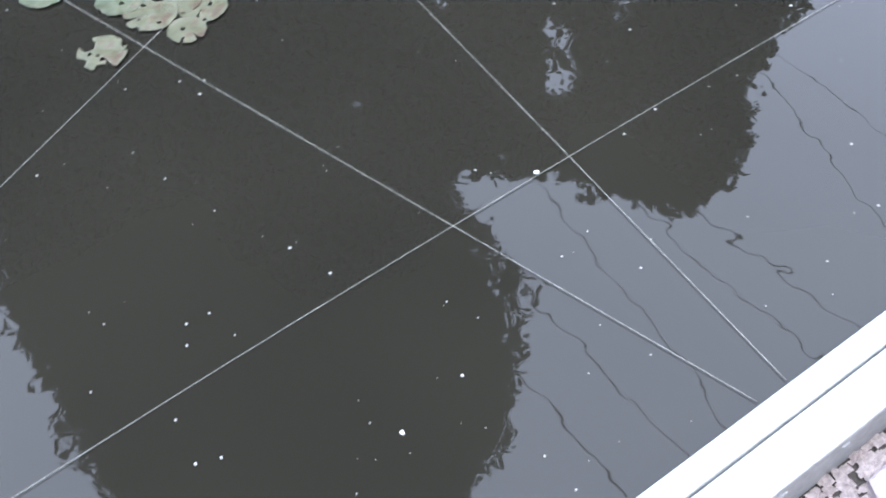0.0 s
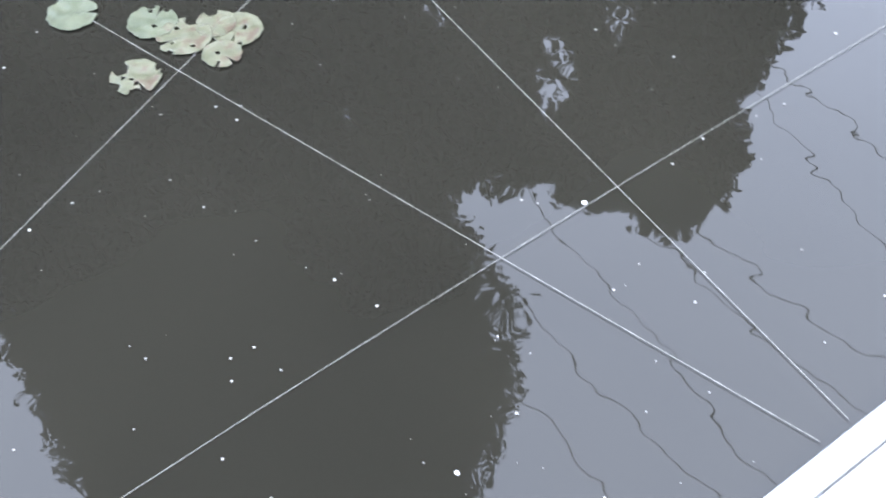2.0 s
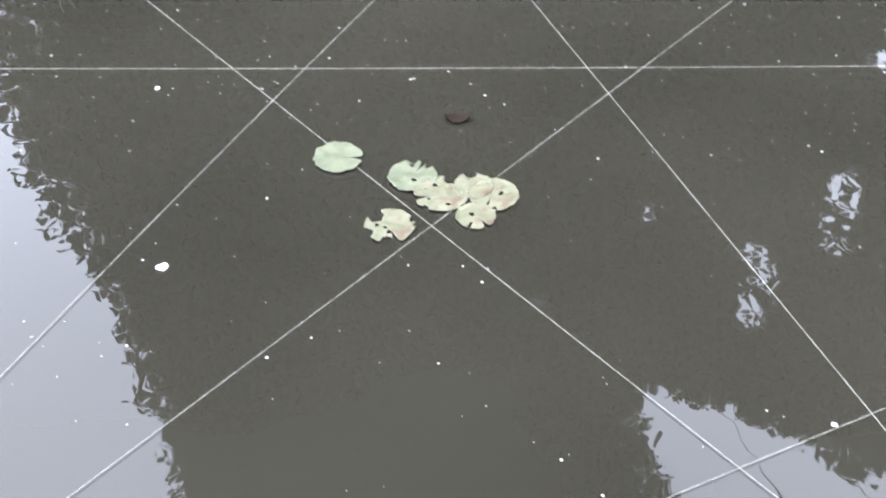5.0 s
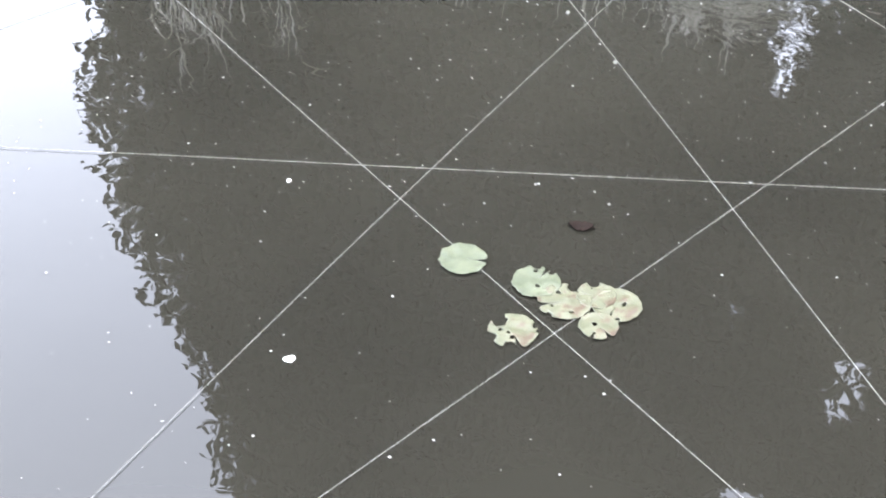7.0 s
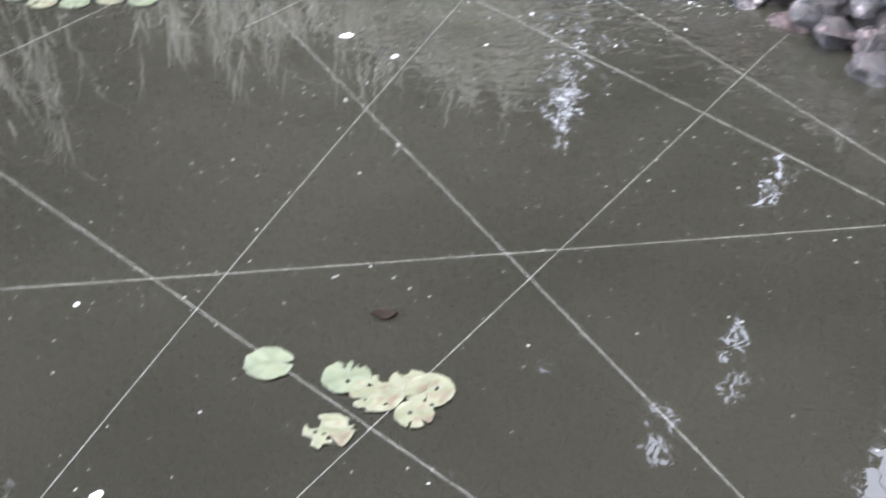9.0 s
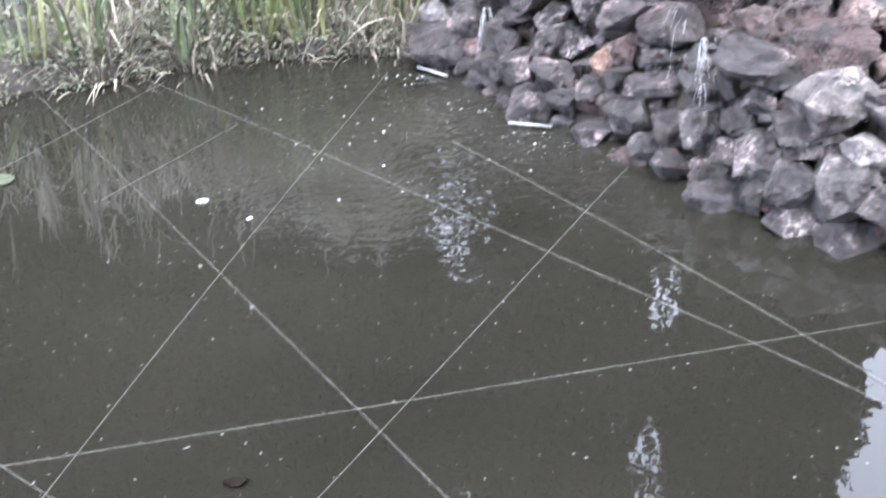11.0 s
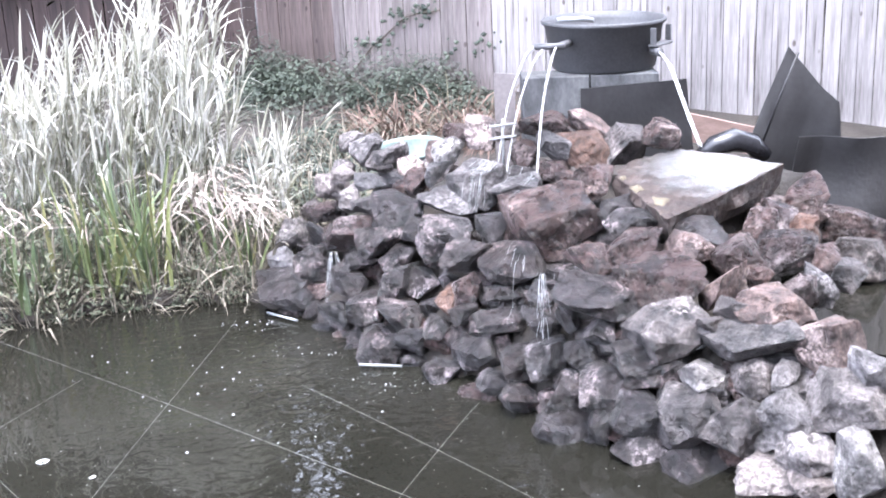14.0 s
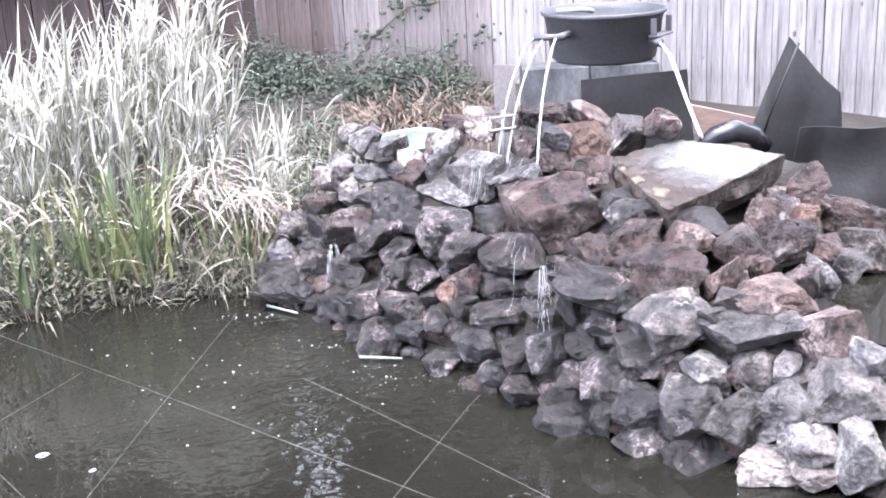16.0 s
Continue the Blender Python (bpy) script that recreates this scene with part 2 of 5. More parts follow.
for wood in (FENCE_GREY, FENCE_TAN, FENCE_MID, FENCE_RED):
    knots(wood)
PLANK = varied("old_plank", (0.2, 0.13, 0.11), (0.34, 0.24, 0.21), 4, 30, 0.85, 0.3, 0.1, 0.004, stretch=(1, 6, 6))
TUB = varied("black_tub_plastic", (0.055, 0.055, 0.06), (0.085, 0.085, 0.092), 5, 80, 0.55, 0.1, 0.0, 0.002)
HOSE = varied("glossy_black_hose", (0.02, 0.02, 0.024), (0.03, 0.03, 0.035), 5, 80, 0.22, 0.05, 0.0, 0.002)
LINER = varied("black_liner", (0.012, 0.0115, 0.0125), (0.034, 0.033, 0.035), 4, 30, 0.5, 0.35, 0.0, 0.01)
BLOCK = varied("concrete_block", (0.028, 0.029, 0.032), (0.155, 0.157, 0.162), 5, 60, 0.95, 0.6, 0.1, 0.006, stretch=(1.4, 1.4, 0.7))
VINYL = varied("white_vinyl", (0.25, 0.263, 0.272), (0.31, 0.319, 0.326), 5, 50, 0.35, 0.05, 0.0, 0.002)
PANEL = varied("pale_panel", (0.17, 0.15, 0.15), (0.23, 0.205, 0.205), 5, 50, 0.7, 0.1, 0.0, 0.002)
TEAL = varied("pale_teal_plastic", (0.14, 0.18, 0.168), (0.2, 0.25, 0.235), 6, 50, 0.4, 0.1, 0.0, 0.002)
STRING = varied("pale_twine", (0.09, 0.09, 0.082), (0.18, 0.18, 0.166), 30, 300, 0.8, 0.2, 0.0, 0.001)
CABLE = varied("black_cable", (0.01, 0.01, 0.01), (0.02, 0.02, 0.02), 3, 30, 0.6, 0.0, 0.0)
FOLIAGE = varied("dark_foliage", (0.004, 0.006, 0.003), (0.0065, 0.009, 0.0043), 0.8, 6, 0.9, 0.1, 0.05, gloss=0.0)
BARK = varied("tree_bark", (0.05, 0.04, 0.03), (0.12, 0.1, 0.08), 3, 20, 0.9, 0.5, 0.0, 0.02)
def blade_material(name, tones, rough=0.55):
    """Blades and leaves that differ in tone from one to the next and along their length."""
    m, t, b = node_material(name)
    geo = t.nodes.new("ShaderNodeNewGeometry")
    steps = len(tones) - 1
    tone = ramp(t, geo.outputs["Random Per Island"], [(i / steps, c) for i, c in enumerate(tones)]).outputs["Color"]
    big, fine = noise_tex(t, 9, 4), noise_tex(t, 70, 4, stretch=(3, 3, 0.6))
    col = mix(t, 0.8, tone, ramp(t, big.outputs["Fac"], [(0.3, (0.5, 0.5, 0.5)), (0.65, (1, 1, 1))]).outputs["Color"], "MULTIPLY")
    col = mix(t, 0.6, col, ramp(t, fine.outputs["Fac"], [(0.3, (0.6, 0.6, 0.6)), (0.7, (1, 1, 1))]).outputs["Color"], "MULTIPLY")
    t.links.new(col, b.inputs["Base Color"])
    b.inputs["Roughness"].default_value = rough
    return m


def iris_material():
    """As the blades, but each blade is an object of its own."""
    m = blade_material("iris_blade", [(0.05, 0.068, 0.038), (0.085, 0.118, 0.055), (0.125, 0.165, 0.07), (0.20, 0.225, 0.085), (0.28, 0.265, 0.13)])
    t = m.node_tree
    info = t.nodes.new("ShaderNodeObjectInfo")
    tone = [n for n in t.nodes if n.bl_idname == "ShaderNodeValToRGB"][0]
    t.links.new(info.outputs["Random"], tone.inputs["Fac"])
    return m


IRIS = iris_material()
PALE_REED = blade_material("bleached_reed", [(0.23, 0.226, 0.165), (0.41, 0.395, 0.33), (0.55, 0.537, 0.48), (0.66, 0.645, 0.59)], 0.6)
REED_STEM = blade_material("reed_stem", [(0.09, 0.10, 0.055), (0.16, 0.165, 0.10), (0.28, 0.27, 0.19)], 0.6)
STRAW = blade_material("dry_straw", [(0.09, 0.075, 0.055), (0.17, 0.145, 0.11), (0.27, 0.24, 0.19), (0.40, 0.36, 0.30)], 0.8)
HANGING = blade_material("dead_reed_leaf", [(0.16, 0.125, 0.105), (0.27, 0.22, 0.19), (0.38, 0.325, 0.285), (0.50, 0.45, 0.40)], 0.75)
RUST_GRASS = blade_material("rusty_dry_grass", [(0.08, 0.05, 0.04), (0.16, 0.10, 0.08), (0.24, 0.17, 0.14), (0.12, 0.11, 0.07)], 0.85)
WEED = blade_material("low_weed_leaf", [(0.04, 0.053, 0.034), (0.083, 0.102, 0.063), (0.138, 0.152, 0.095), (0.165, 0.139, 0.1)], 0.65)
BUSH = blade_material("dark_bush_leaf", [(0.018, 0.028, 0.02), (0.04, 0.056, 0.04), (0.07, 0.09, 0.062)], 0.6)
def pad_material(name, dark, light, brown, amount):
    """Floating leaves: mottled green with brown decayed spots."""
    m, t, b = node_material(name)
    big, spots, fine = noise_tex(t, 22, 4), noise_tex(t, 38, 6, 0.7), noise_tex(t, 150, 4)
    col = ramp(t, big.outputs["Fac"], [(0.35, dark), (0.65, light)]).outputs["Color"]
    mask = ramp(t, spots.outputs["Fac"], [(0.66 - amount, (0, 0, 0)), (0.72 - amount, (1, 1, 1))]).outputs["Color"]
    col = mix(t, mask, col, brown)
    col = mix(t, 0.7, col, ramp(t, fine.outputs["Fac"], [(0.3, (0.65, 0.65, 0.65)), (0.7, (1, 1, 1))]).outputs["Color"], "MULTIPLY")
    t.links.new(col, b.inputs["Base Color"])
    b.inputs["Roughness"].default_value = 0.38
    b.inputs["Specular IOR Level"].default_value = 0.4
    bump(t, b, spots.outputs["Fac"], 0.5, 0.004)
    return m


PAD = pad_material("lily_pad_green", (0.036, 0.043, 0.026), (0.062, 0.069, 0.044), (0.03, 0.026, 0.017), 0.02)
PAD_YELLOW = pad_material("lily_pad_yellowed", (0.044, 0.047, 0.027), (0.076, 0.077, 0.050), (0.045, 0.031, 0.02), 0.11)
DEAD_LEAF = varied("dead_leaf", (0.003, 0.0022, 0.002), (0.012, 0.007, 0.005), 40, 120, 0.95, 0.3, 0.1, 0.002, gloss=0.08)
PETAL = varied("white_petal", (0.34, 0.34, 0.33), (0.5, 0.5, 0.49), 30, 90, 0.6, 0.1, 0.0, 0.001)
SPECK = varied("pale_speck", (0.13, 0.13, 0.125), (0.26, 0.26, 0.25), 30, 90, 0.7, 0.1, 0.0, 0.001)
FROTH = varied("white_froth", (0.30, 0.305, 0.315), (0.5, 0.505, 0.515), 30, 120, 0.4, 0.6, 0.0, 0.004)


def film_material():
    """Thin water running over stone, its sky sheen painted white: streaky, thinning out to nothing."""
    m, t, b = node_material("thin_water_sheen")
    streak, fine = noise_tex(t, 16, 9, 0.8, stretch=(1.0, 1.0, 1.0)), noise_tex(t, 110, 4)
    t.links.new(ramp(t, fine.outputs["Fac"], [(0.3, (0.09, 0.09, 0.092)), (0.7, (0.25, 0.25, 0.253))]).outputs["Color"], b.inputs["Base Color"])
    c = t.nodes.new("ShaderNodeTexCoord")
    d = t.nodes.new("ShaderNodeVectorMath")
    d.operation = "DISTANCE"
    d.inputs[1].default_value = (1.27, 4.74, 0.69)
    t.links.new(c.outputs["Object"], d.inputs[0])
    thin = t.nodes.new("ShaderNodeMapRange")
    thin.inputs["From Min"].default_value, thin.inputs["From Max"].default_value = 0.20, 0.60
    thin.inputs["To Min"].default_value, thin.inputs["To Max"].default_value = 0.33, -0.26
    t.links.new(d.outputs["Value"], thin.inputs["Value"])
    total = t.nodes.new("ShaderNodeMath")
    t.links.new(streak.outputs["Fac"], total.inputs[0])
    t.links.new(thin.outputs["Result"], total.inputs[1])
    t.links.new(ramp(t, total.outputs["Value"], [(0.40, (0, 0, 0)), (0.82, (0.97, 0.97, 0.97))]).outputs["Color"], b.inputs["Alpha"])
    b.inputs["Roughness"].default_value = 0.25
    bump(t, b, fine.outputs["Fac"], 0.6, 0.006)
    return m


FILM = film_material()
PAVING = varied("pinkish_paving", (0.15, 0.125, 0.13), (0.30, 0.265, 0.275), 14, 90, 0.85, 0.5, 0.1, 0.006)
GRAVEL = varied("pinkish_gravel", (0.16, 0.13, 0.128), (0.30, 0.26, 0.255), 30, 120, 0.9, 0.4, 0.2, 0.004)


# ---- helpers of this scene ----
def mesh_of(name, verts, faces, material, smooth=False):
    me = bpy.data.meshes.new(name)
    me.from_pydata([tuple(v) for v in verts], [], [tuple(f) for f in faces])
    me.materials.append(material)
    if smooth:
        me.polygons.foreach_set("use_smooth", [True] * len(me.polygons))
    me.update()
    return me


def bm_mesh(name, bm, material, smooth=False):
    me = bpy.data.meshes.new(name)
    bmesh.ops.recalc_face_normals(bm, faces=bm.faces)
    bm.to_mesh(me)
    bm.free()
    me.materials.append(material)
    if smooth:
        me.polygons.foreach_set("use_smooth", [True] * len(me.polygons))
    return me


def part(name, data, parent, label=""):
    ob = new(name, data)
    ob.parent = parent
    return tagged(ob, label)


def box(bm, lo, hi, bevel=0.0, m=None):
    """A box between two corners, its edges rounded."""
    made = bmesh.ops.create_cube(bm, size=1.0)["verts"]
    lo, hi = Vector(lo), Vector(hi)
    for v in made:
        v.co = Vector([lo[i] + (v.co[i] + 0.5) * (hi[i] - lo[i]) for i in range(3)])
    if bevel:
        edges = list({e for v in made for e in v.link_edges})
        out = bmesh.ops.bevel(bm, geom=edges, offset=bevel, segments=2, affect="EDGES", profile=0.5)
        made = list({v for f in out["faces"] for v in f.verts} | {v for v in made if v.is_valid})
    if m is not None:
        for v in made:
            v.co = m @ v.co
    return made


def lathe(rows, steps=48, squash=1.0):
    """Vertices and faces of a turned shape from rows of radius and height."""
    verts = [(r * math.cos(2 * math.pi * k / steps), squash * r * math.sin(2 * math.pi * k / steps), z) for r, z in rows for k in range(steps)]
    faces = [(i * steps + k, i * steps + (k + 1) % steps, (i + 1) * steps + (k + 1) % steps, (i + 1) * steps + k)
             for i in range(len(rows) - 1) for k in range(steps)]
    return verts, faces


def tube(points, radii, sides=8):
    """A tapered tube along points."""
    verts, faces = [], []
    pts = [Vector(p) for p in points]
    for i, p in enumerate(pts):
        way = (pts[min(i + 1, len(pts) - 1)] - pts[max(i - 1, 0)]).normalized()
        side = way.orthogonal().normalized() if abs(way.z) > 0.9 else way.cross(Vector((0, 0, 1))).normalized()
        up = side.cross(way)
        r = radii[i] if hasattr(radii, "__len__") else radii
        verts += [p + r * (math.cos(a) * side + math.sin(a) * up) for a in (2 * math.pi * k / sides for k in range(sides))]
    for i in range(len(pts) - 1):
        faces += [(i * sides + k, i * sides + (k + 1) % sides, (i + 1) * sides + (k + 1) % sides, (i + 1) * sides + k) for k in range(sides)]
    faces += [tuple(range(sides))[::-1], tuple((len(pts) - 1) * sides + k for k in range(sides))]
    return verts, faces


def joined(pieces):
    verts, faces = [], []
    for v, f in pieces:
        n = len(verts)
        verts += list(v)
        faces += [tuple(i + n for i in q) for q in f]
    return verts, faces


# ---- pond outline and the lie of the land ----
SHORE = [(-1.95, -1.343), (1.81, 2.22), (1.13, 3.11), (0.87, 3.32), (0.59, 3.49), (0.28, 3.76), (0.07, 4.15), (-0.13, 4.28), (-0.41, 4.56), (-0.82, 5.09),
         (-0.945, 5.3), (-1.45, 5.27), (-2.05, 5.06), (-2.6, 4.75), (-3.6, 4.0), (-4.0, 2.5), (-3.6, 0.3), (-2.6, -0.8)]
RAIL_A, RAIL_WAY, RAIL_OUT = np.array((0.2351, 0.7176)), np.array((0.726, 0.688)), np.array((0.688, -0.726))
WALL_A, WALL_WAY = np.array((-0.82, 5.09)), np.array((0.7017, -0.7125))
WALL_N = np.array((0.7125, 0.7017))
WALL_FOOT = [((np.array(p) - WALL_A) @ WALL_WAY, (np.array(p) - WALL_A) @ WALL_N) for p in SHORE[10:0:-1]]


def wall_place(x, y):
    """How far behind the foot of the rockery a place lies, and how far along it."""
    q = np.array((x, y)) - WALL_A
    s = q @ WALL_WAY
    return q @ WALL_N - np.interp(s, [a for a, _ in WALL_FOOT], [b for _, b in WALL_FOOT]), s


def heap(u, s):
    """The height of the rockery u behind its foot."""
    if u < 0:
        return u
    k = np.interp(s, [-0.1, 0.5, 1.0, 1.7, 2.1, 2.6], [0.75, 0.7, 0.42, 0.36, 0.05, 0.0])
    b = np.interp(s, [-0.1, 0.3, 1, 2, 2.6], [0.32, 0.40, 0.42, 0.46, 0.46])
    return b * min(u / 0.32, 1) + k * max(u - 0.32, 0)


def from_shore(x, y):
    """Distance to the pond's edge, negative over the water."""
    best, inside = 1e9, False
    for (ax, ay), (bx, by) in zip(SHORE, SHORE[1:] + SHORE[:1]):
        dx, dy = bx - ax, by - ay
        k = min(max(((x - ax) * dx + (y - ay) * dy) / (dx * dx + dy * dy), 0), 1)
        best = min(best, math.hypot(x - ax - k * dx, y - ay - k * dy))
        if (ay > y) != (by > y) and x < ax + (y - ay) / (by - ay) * dx:
            inside = not inside
    return -best if inside else best


def land(x, y):
    if abs(x) > 12 or y > 16 or y < -8:
        return 0.3
    d = from_shore(x, y)
    if d < 0:
        return max(-0.7, d * 1.6 - 0.03)
    z = min(0.05 + 0.5 * d, 0.12) + min(max(y - 5.6, 0) * 0.06, 0.24) + 0.03 * noise.noise((x * 1.3, y * 1.3, 0))
    if (np.array((x, y)) - RAIL_A) @ RAIL_OUT > -0.02:
        z = -0.005 + 0.008 * noise.noise((x * 3, y * 3, 0))
    u, s = wall_place(x, y)
    reach = np.interp(s, [0, 0.7, 1.2, 1.6], [0.55, 0.8, 1.55, 1.9])
    if u > 0 and -0.15 < s < 3.4 and u < reach + 0.4:
        edge = min(1, (s + 0.15) / 0.25) * min(1, max(0, (reach + 0.4 - u) / 0.4))
        z = z * (1 - edge) + edge * max(min(heap(u, s), 0.7) - 0.15 - (0.25 if s > 2.0 and 0.45 < u < 1.2 else 0) - (0.22 if s > 1.75 and u > 1.0 else 0), -0.1)
    return z


def ground_axis(lo, hi, step):
    fine = list(np.arange(lo, hi + step / 2, step))
    return [-900, -300, -100, -40, -20, lo - 6, lo - 2] + fine + [hi + 2, hi + 6, 20, 40, 100, 300, 900]


gx, gy = ground_axis(-4.6, 4.0, 0.09), ground_axis(-2.4, 11.0, 0.11)
verts = [(x, y, land(x, y)) for y in gy for x in gx]
faces = [(j * len(gx) + i, j * len(gx) + i + 1, (j + 1) * len(gx) + i + 1, (j + 1) * len(gx) + i) for j in range(len(gy) - 1) for i in range(len(gx) - 1)]
tagged(new("ground", mesh_of("ground", verts, faces, SOIL, True)), "bare brown garden soil round the pond", "ground", kind="structure")

middle = Vector((-1.2, 2.2, 0))
rim = [Vector((x, y, 0)) + (Vector((x, y, 0)) - middle).normalized() * 0.12 for x, y in SHORE]
tagged(new("water", mesh_of("water", rim, [tuple(range(len(rim)))], WATER)), "murky olive-brown pond water with slow ripples", "water", kind="structure")


# ---- white vinyl edging along the near shore ----
def edging():
    root = new("pond_edging")
    turn = math.atan2(RAIL_WAY[1], RAIL_WAY[0])
    root.matrix_world = pose(RAIL_A[0], RAIL_A[1], 0, 0, 0, math.degrees(turn))
    for name, y0, y1, z1 in (("inner_strip", -0.0462, 0.0, 0.105), ("outer_strip", -0.124, -0.049, 0.103)):
        bm = bmesh.new()
        box(bm, (-2.6, y0, -0.06), (2.05, y1, z1), 0.006)
        part(name, bm_mesh(name, bm, VINYL), root)
    for x in (0.203, 0.343, -0.25, -0.7, 0.8):
        v, f = lathe([(0.0, 0.0022), (0.009, 0.0018), (0.0115, 0.0)], 18, 0.55)
        ob = part("screw_plug", mesh_of("screw_plug", v, f, VINYL, True), root, "oval white plug")
        ob.matrix_local = pose(x, -0.124, 0.072, 90, 18, 0)
    return tagged(root, "white vinyl edging rail with a long groove, beside the pond", "edging")


edging()


def gravel():
    rng = random.Random(5)
    verts, faces = [], []
    for _ in range(16000):
        a, b = rng.uniform(-2.5, 2.0), rng.uniform(0.13, 0.13 + 0.55 * rng.random() ** 0.6)
        x, y = RAIL_A + RAIL_WAY * a + RAIL_OUT * b
        r = rng.uniform(0.005, 0.012)
        n = len(verts)
        verts += [(x + sx * r * rng.uniform(0.7, 1.4), y + sy * r * rng.uniform(0.7, 1.4), 0.0 + r * 0.4 + sz * r * 0.7) for sx, sy, sz in
                  ((1, 0.2, 0), (0.1, 1, 0.2), (-1, 0.1, -0.1), (-0.2, -1, 0.1), (0.2, 0.1, 1), (0, 0, -1))]
        faces += [(n + k, n + (k + 1) % 4, n + 4) for k in range(4)] + [(n + (k + 1) % 4, n + k, n + 5) for k in range(4)]
    tagged(new("gravel", mesh_of("gravel", verts, faces, GRAVEL)), "pinkish grey gravel beside the white edging", "gravel", kind="stuff")


gravel()


def flagstone(a0, a1, b0, b1, seed):
    """A flat worn paving stone with a broken outline."""
    bm = bmesh.new()
    n = 30
    for z, r in ((-0.02, 1.0), (0.022, 1.0), (0.028, 0.97)):
        for k in range(n):
            c, d = math.cos(2 * math.pi * k / n), math.sin(2 * math.pi * k / n)
            q = r * (1 + 0.10 * noise.noise((2 * c, 2 * d, seed))) / max(abs(c), abs(d)) ** 0.8
            p = RAIL_A + RAIL_WAY * ((a0 + a1) / 2 + (a1 - a0) / 2 * c * q) + RAIL_OUT * ((b0 + b1) / 2 + (b1 - b0) / 2 * d * q)
            bm.verts.new((p[0], p[1], z + 0.003 * noise.noise((6 * c, 6 * d, seed))))
    bm.verts.ensure_lookup_table()
    for j in (0, 1):
        for k in range(n):
            bm.faces.new([bm.verts[i] for i in (j * n + k, j * n + (k + 1) % n, (j + 1) * n + (k + 1) % n, (j + 1) * n + k)])
    bm.faces.new([bm.verts[2 * n + k] for k in range(n)])
    tagged(new("flagstone", bm_mesh("flagstone", bm, PAVING)), "flat pinkish paving stone beside the white edging", "paving stone", "paving stones")


flagstone(0.33, 0.74, 0.17, 0.52, 3)
flagstone(0.80, 1.30, 0.16, 0.55, 7)
flagstone(-0.45, 0.0, 0.2, 0.55, 11)


# ---- twine laid criss-cross on the water ----
def twine(*places):
    pts = [Vector((x, y, TWINE_Z)) for x, y in places]
    fine = []
    for i in range(len(pts) - 1):
        p0, p1, p2, p3 = pts[max(i - 1, 0)], pts[i], pts[i + 1], pts[min(i + 2, len(pts) - 1)]
        for k in range(8):
            t = k / 8
            fine.append(0.5 * (2 * p1 + (p2 - p0) * t + (2 * p0 - 5 * p1 + 4 * p2 - p3) * t * t + (3 * p1 - p0 - 3 * p2 + p3) * t ** 3))
    fine.append(pts[-1])
    ob = new("twine", mesh_of("twine", *tube(fine, 0.00075, 6), STRING, True))
    return tagged(ob, "thin pale twine stretched across the pond's surface", "twine", "twine over the pond")


TWINE_Z = 0.004
twine((0.452, 0.974), (-0.312, 1.441), (-1.075, 1.911), (-1.836, 2.384), (-2.594, 2.861), (-3.6, 3.49))
twine((0.502, 1.022), (-0.071, 1.739), (-0.644, 2.456), (-1.218, 3.172), (-1.792, 3.888), (-2.6, 4.88))
twine((-1.5, 0.05), (-1.161, 0.889), (-0.864, 1.621), (-0.567, 2.353), (-0.272, 3.085), (0.021, 3.818), (0.10, 4.0))
twine((-1.55, -0.15), (-1.440, 1.023), (-1.349, 1.915), (-1.247, 2.806), (-1.133, 3.695), (-1.008, 4.583), (-0.95, 5.0))
twine((-3.9, 1.35), (-2.167, 1.939), (-1.342, 2.215), (-0.519, 2.494), (0.304, 2.778), (1.125, 3.064))
twine((-1.85, -0.44), (-0.728, 0.683), (-0.436, 0.975), (-0.140, 1.263), (0.158, 1.548), (0.459, 1.830), (1.2, 2.52))
twine((1.33, 1.95), (0.598, 2.645), (-0.039, 3.215), (-0.682, 3.777), (-1.331, 4.333), (-1.986, 4.882), (-2.2, 5.05))
twine((-0.581, 4.240), (-0.274, 3.887), (0.027, 3.528), (0.321, 3.163), (0.607, 2.793), (1.23, 1.95))
twine((-1.794, 3.671), (-1.475, 4.405))
twine((-3.2, 1.6), (-2.74, 2.70), (-2.529, 3.283), (-2.333, 3.826), (-1.95, 4.9))


def knot(x, y):
    v, f = lathe([(0.0, -0.006), (0.005, -0.004), (0.006, 0.0), (0.004, 0.005), (0.0, 0.006)], 10)
    ob = new("twine_knot", mesh_of("twine_knot", v, f, STRING, True))
    ob.matrix_world = pose(x, y, TWINE_Z, 70, 0, 40)
    tagged(ob, "small knot tied in the pale twine", "knot", "knots in the twine")


knot(-1.05, 2.95)
knot(-1.283, 3.20)


# ---- stones of the rockery ----
KINDS = {"g": "rough grey quarry stone stacked in the rockery", "l": "pale grey stone with lichen stacked in the rockery",
         "b": "whitish dry angular stone at the foot of the rockery",
         "p": "pale pinkish angular stone stacked in the rockery", "r": "reddish brown angular stone stacked in the rockery",
         "o": "rust-coloured angular stone stacked in the rockery", "w": "dark wet stone glistening in the rockery"}
stone_count = [0]


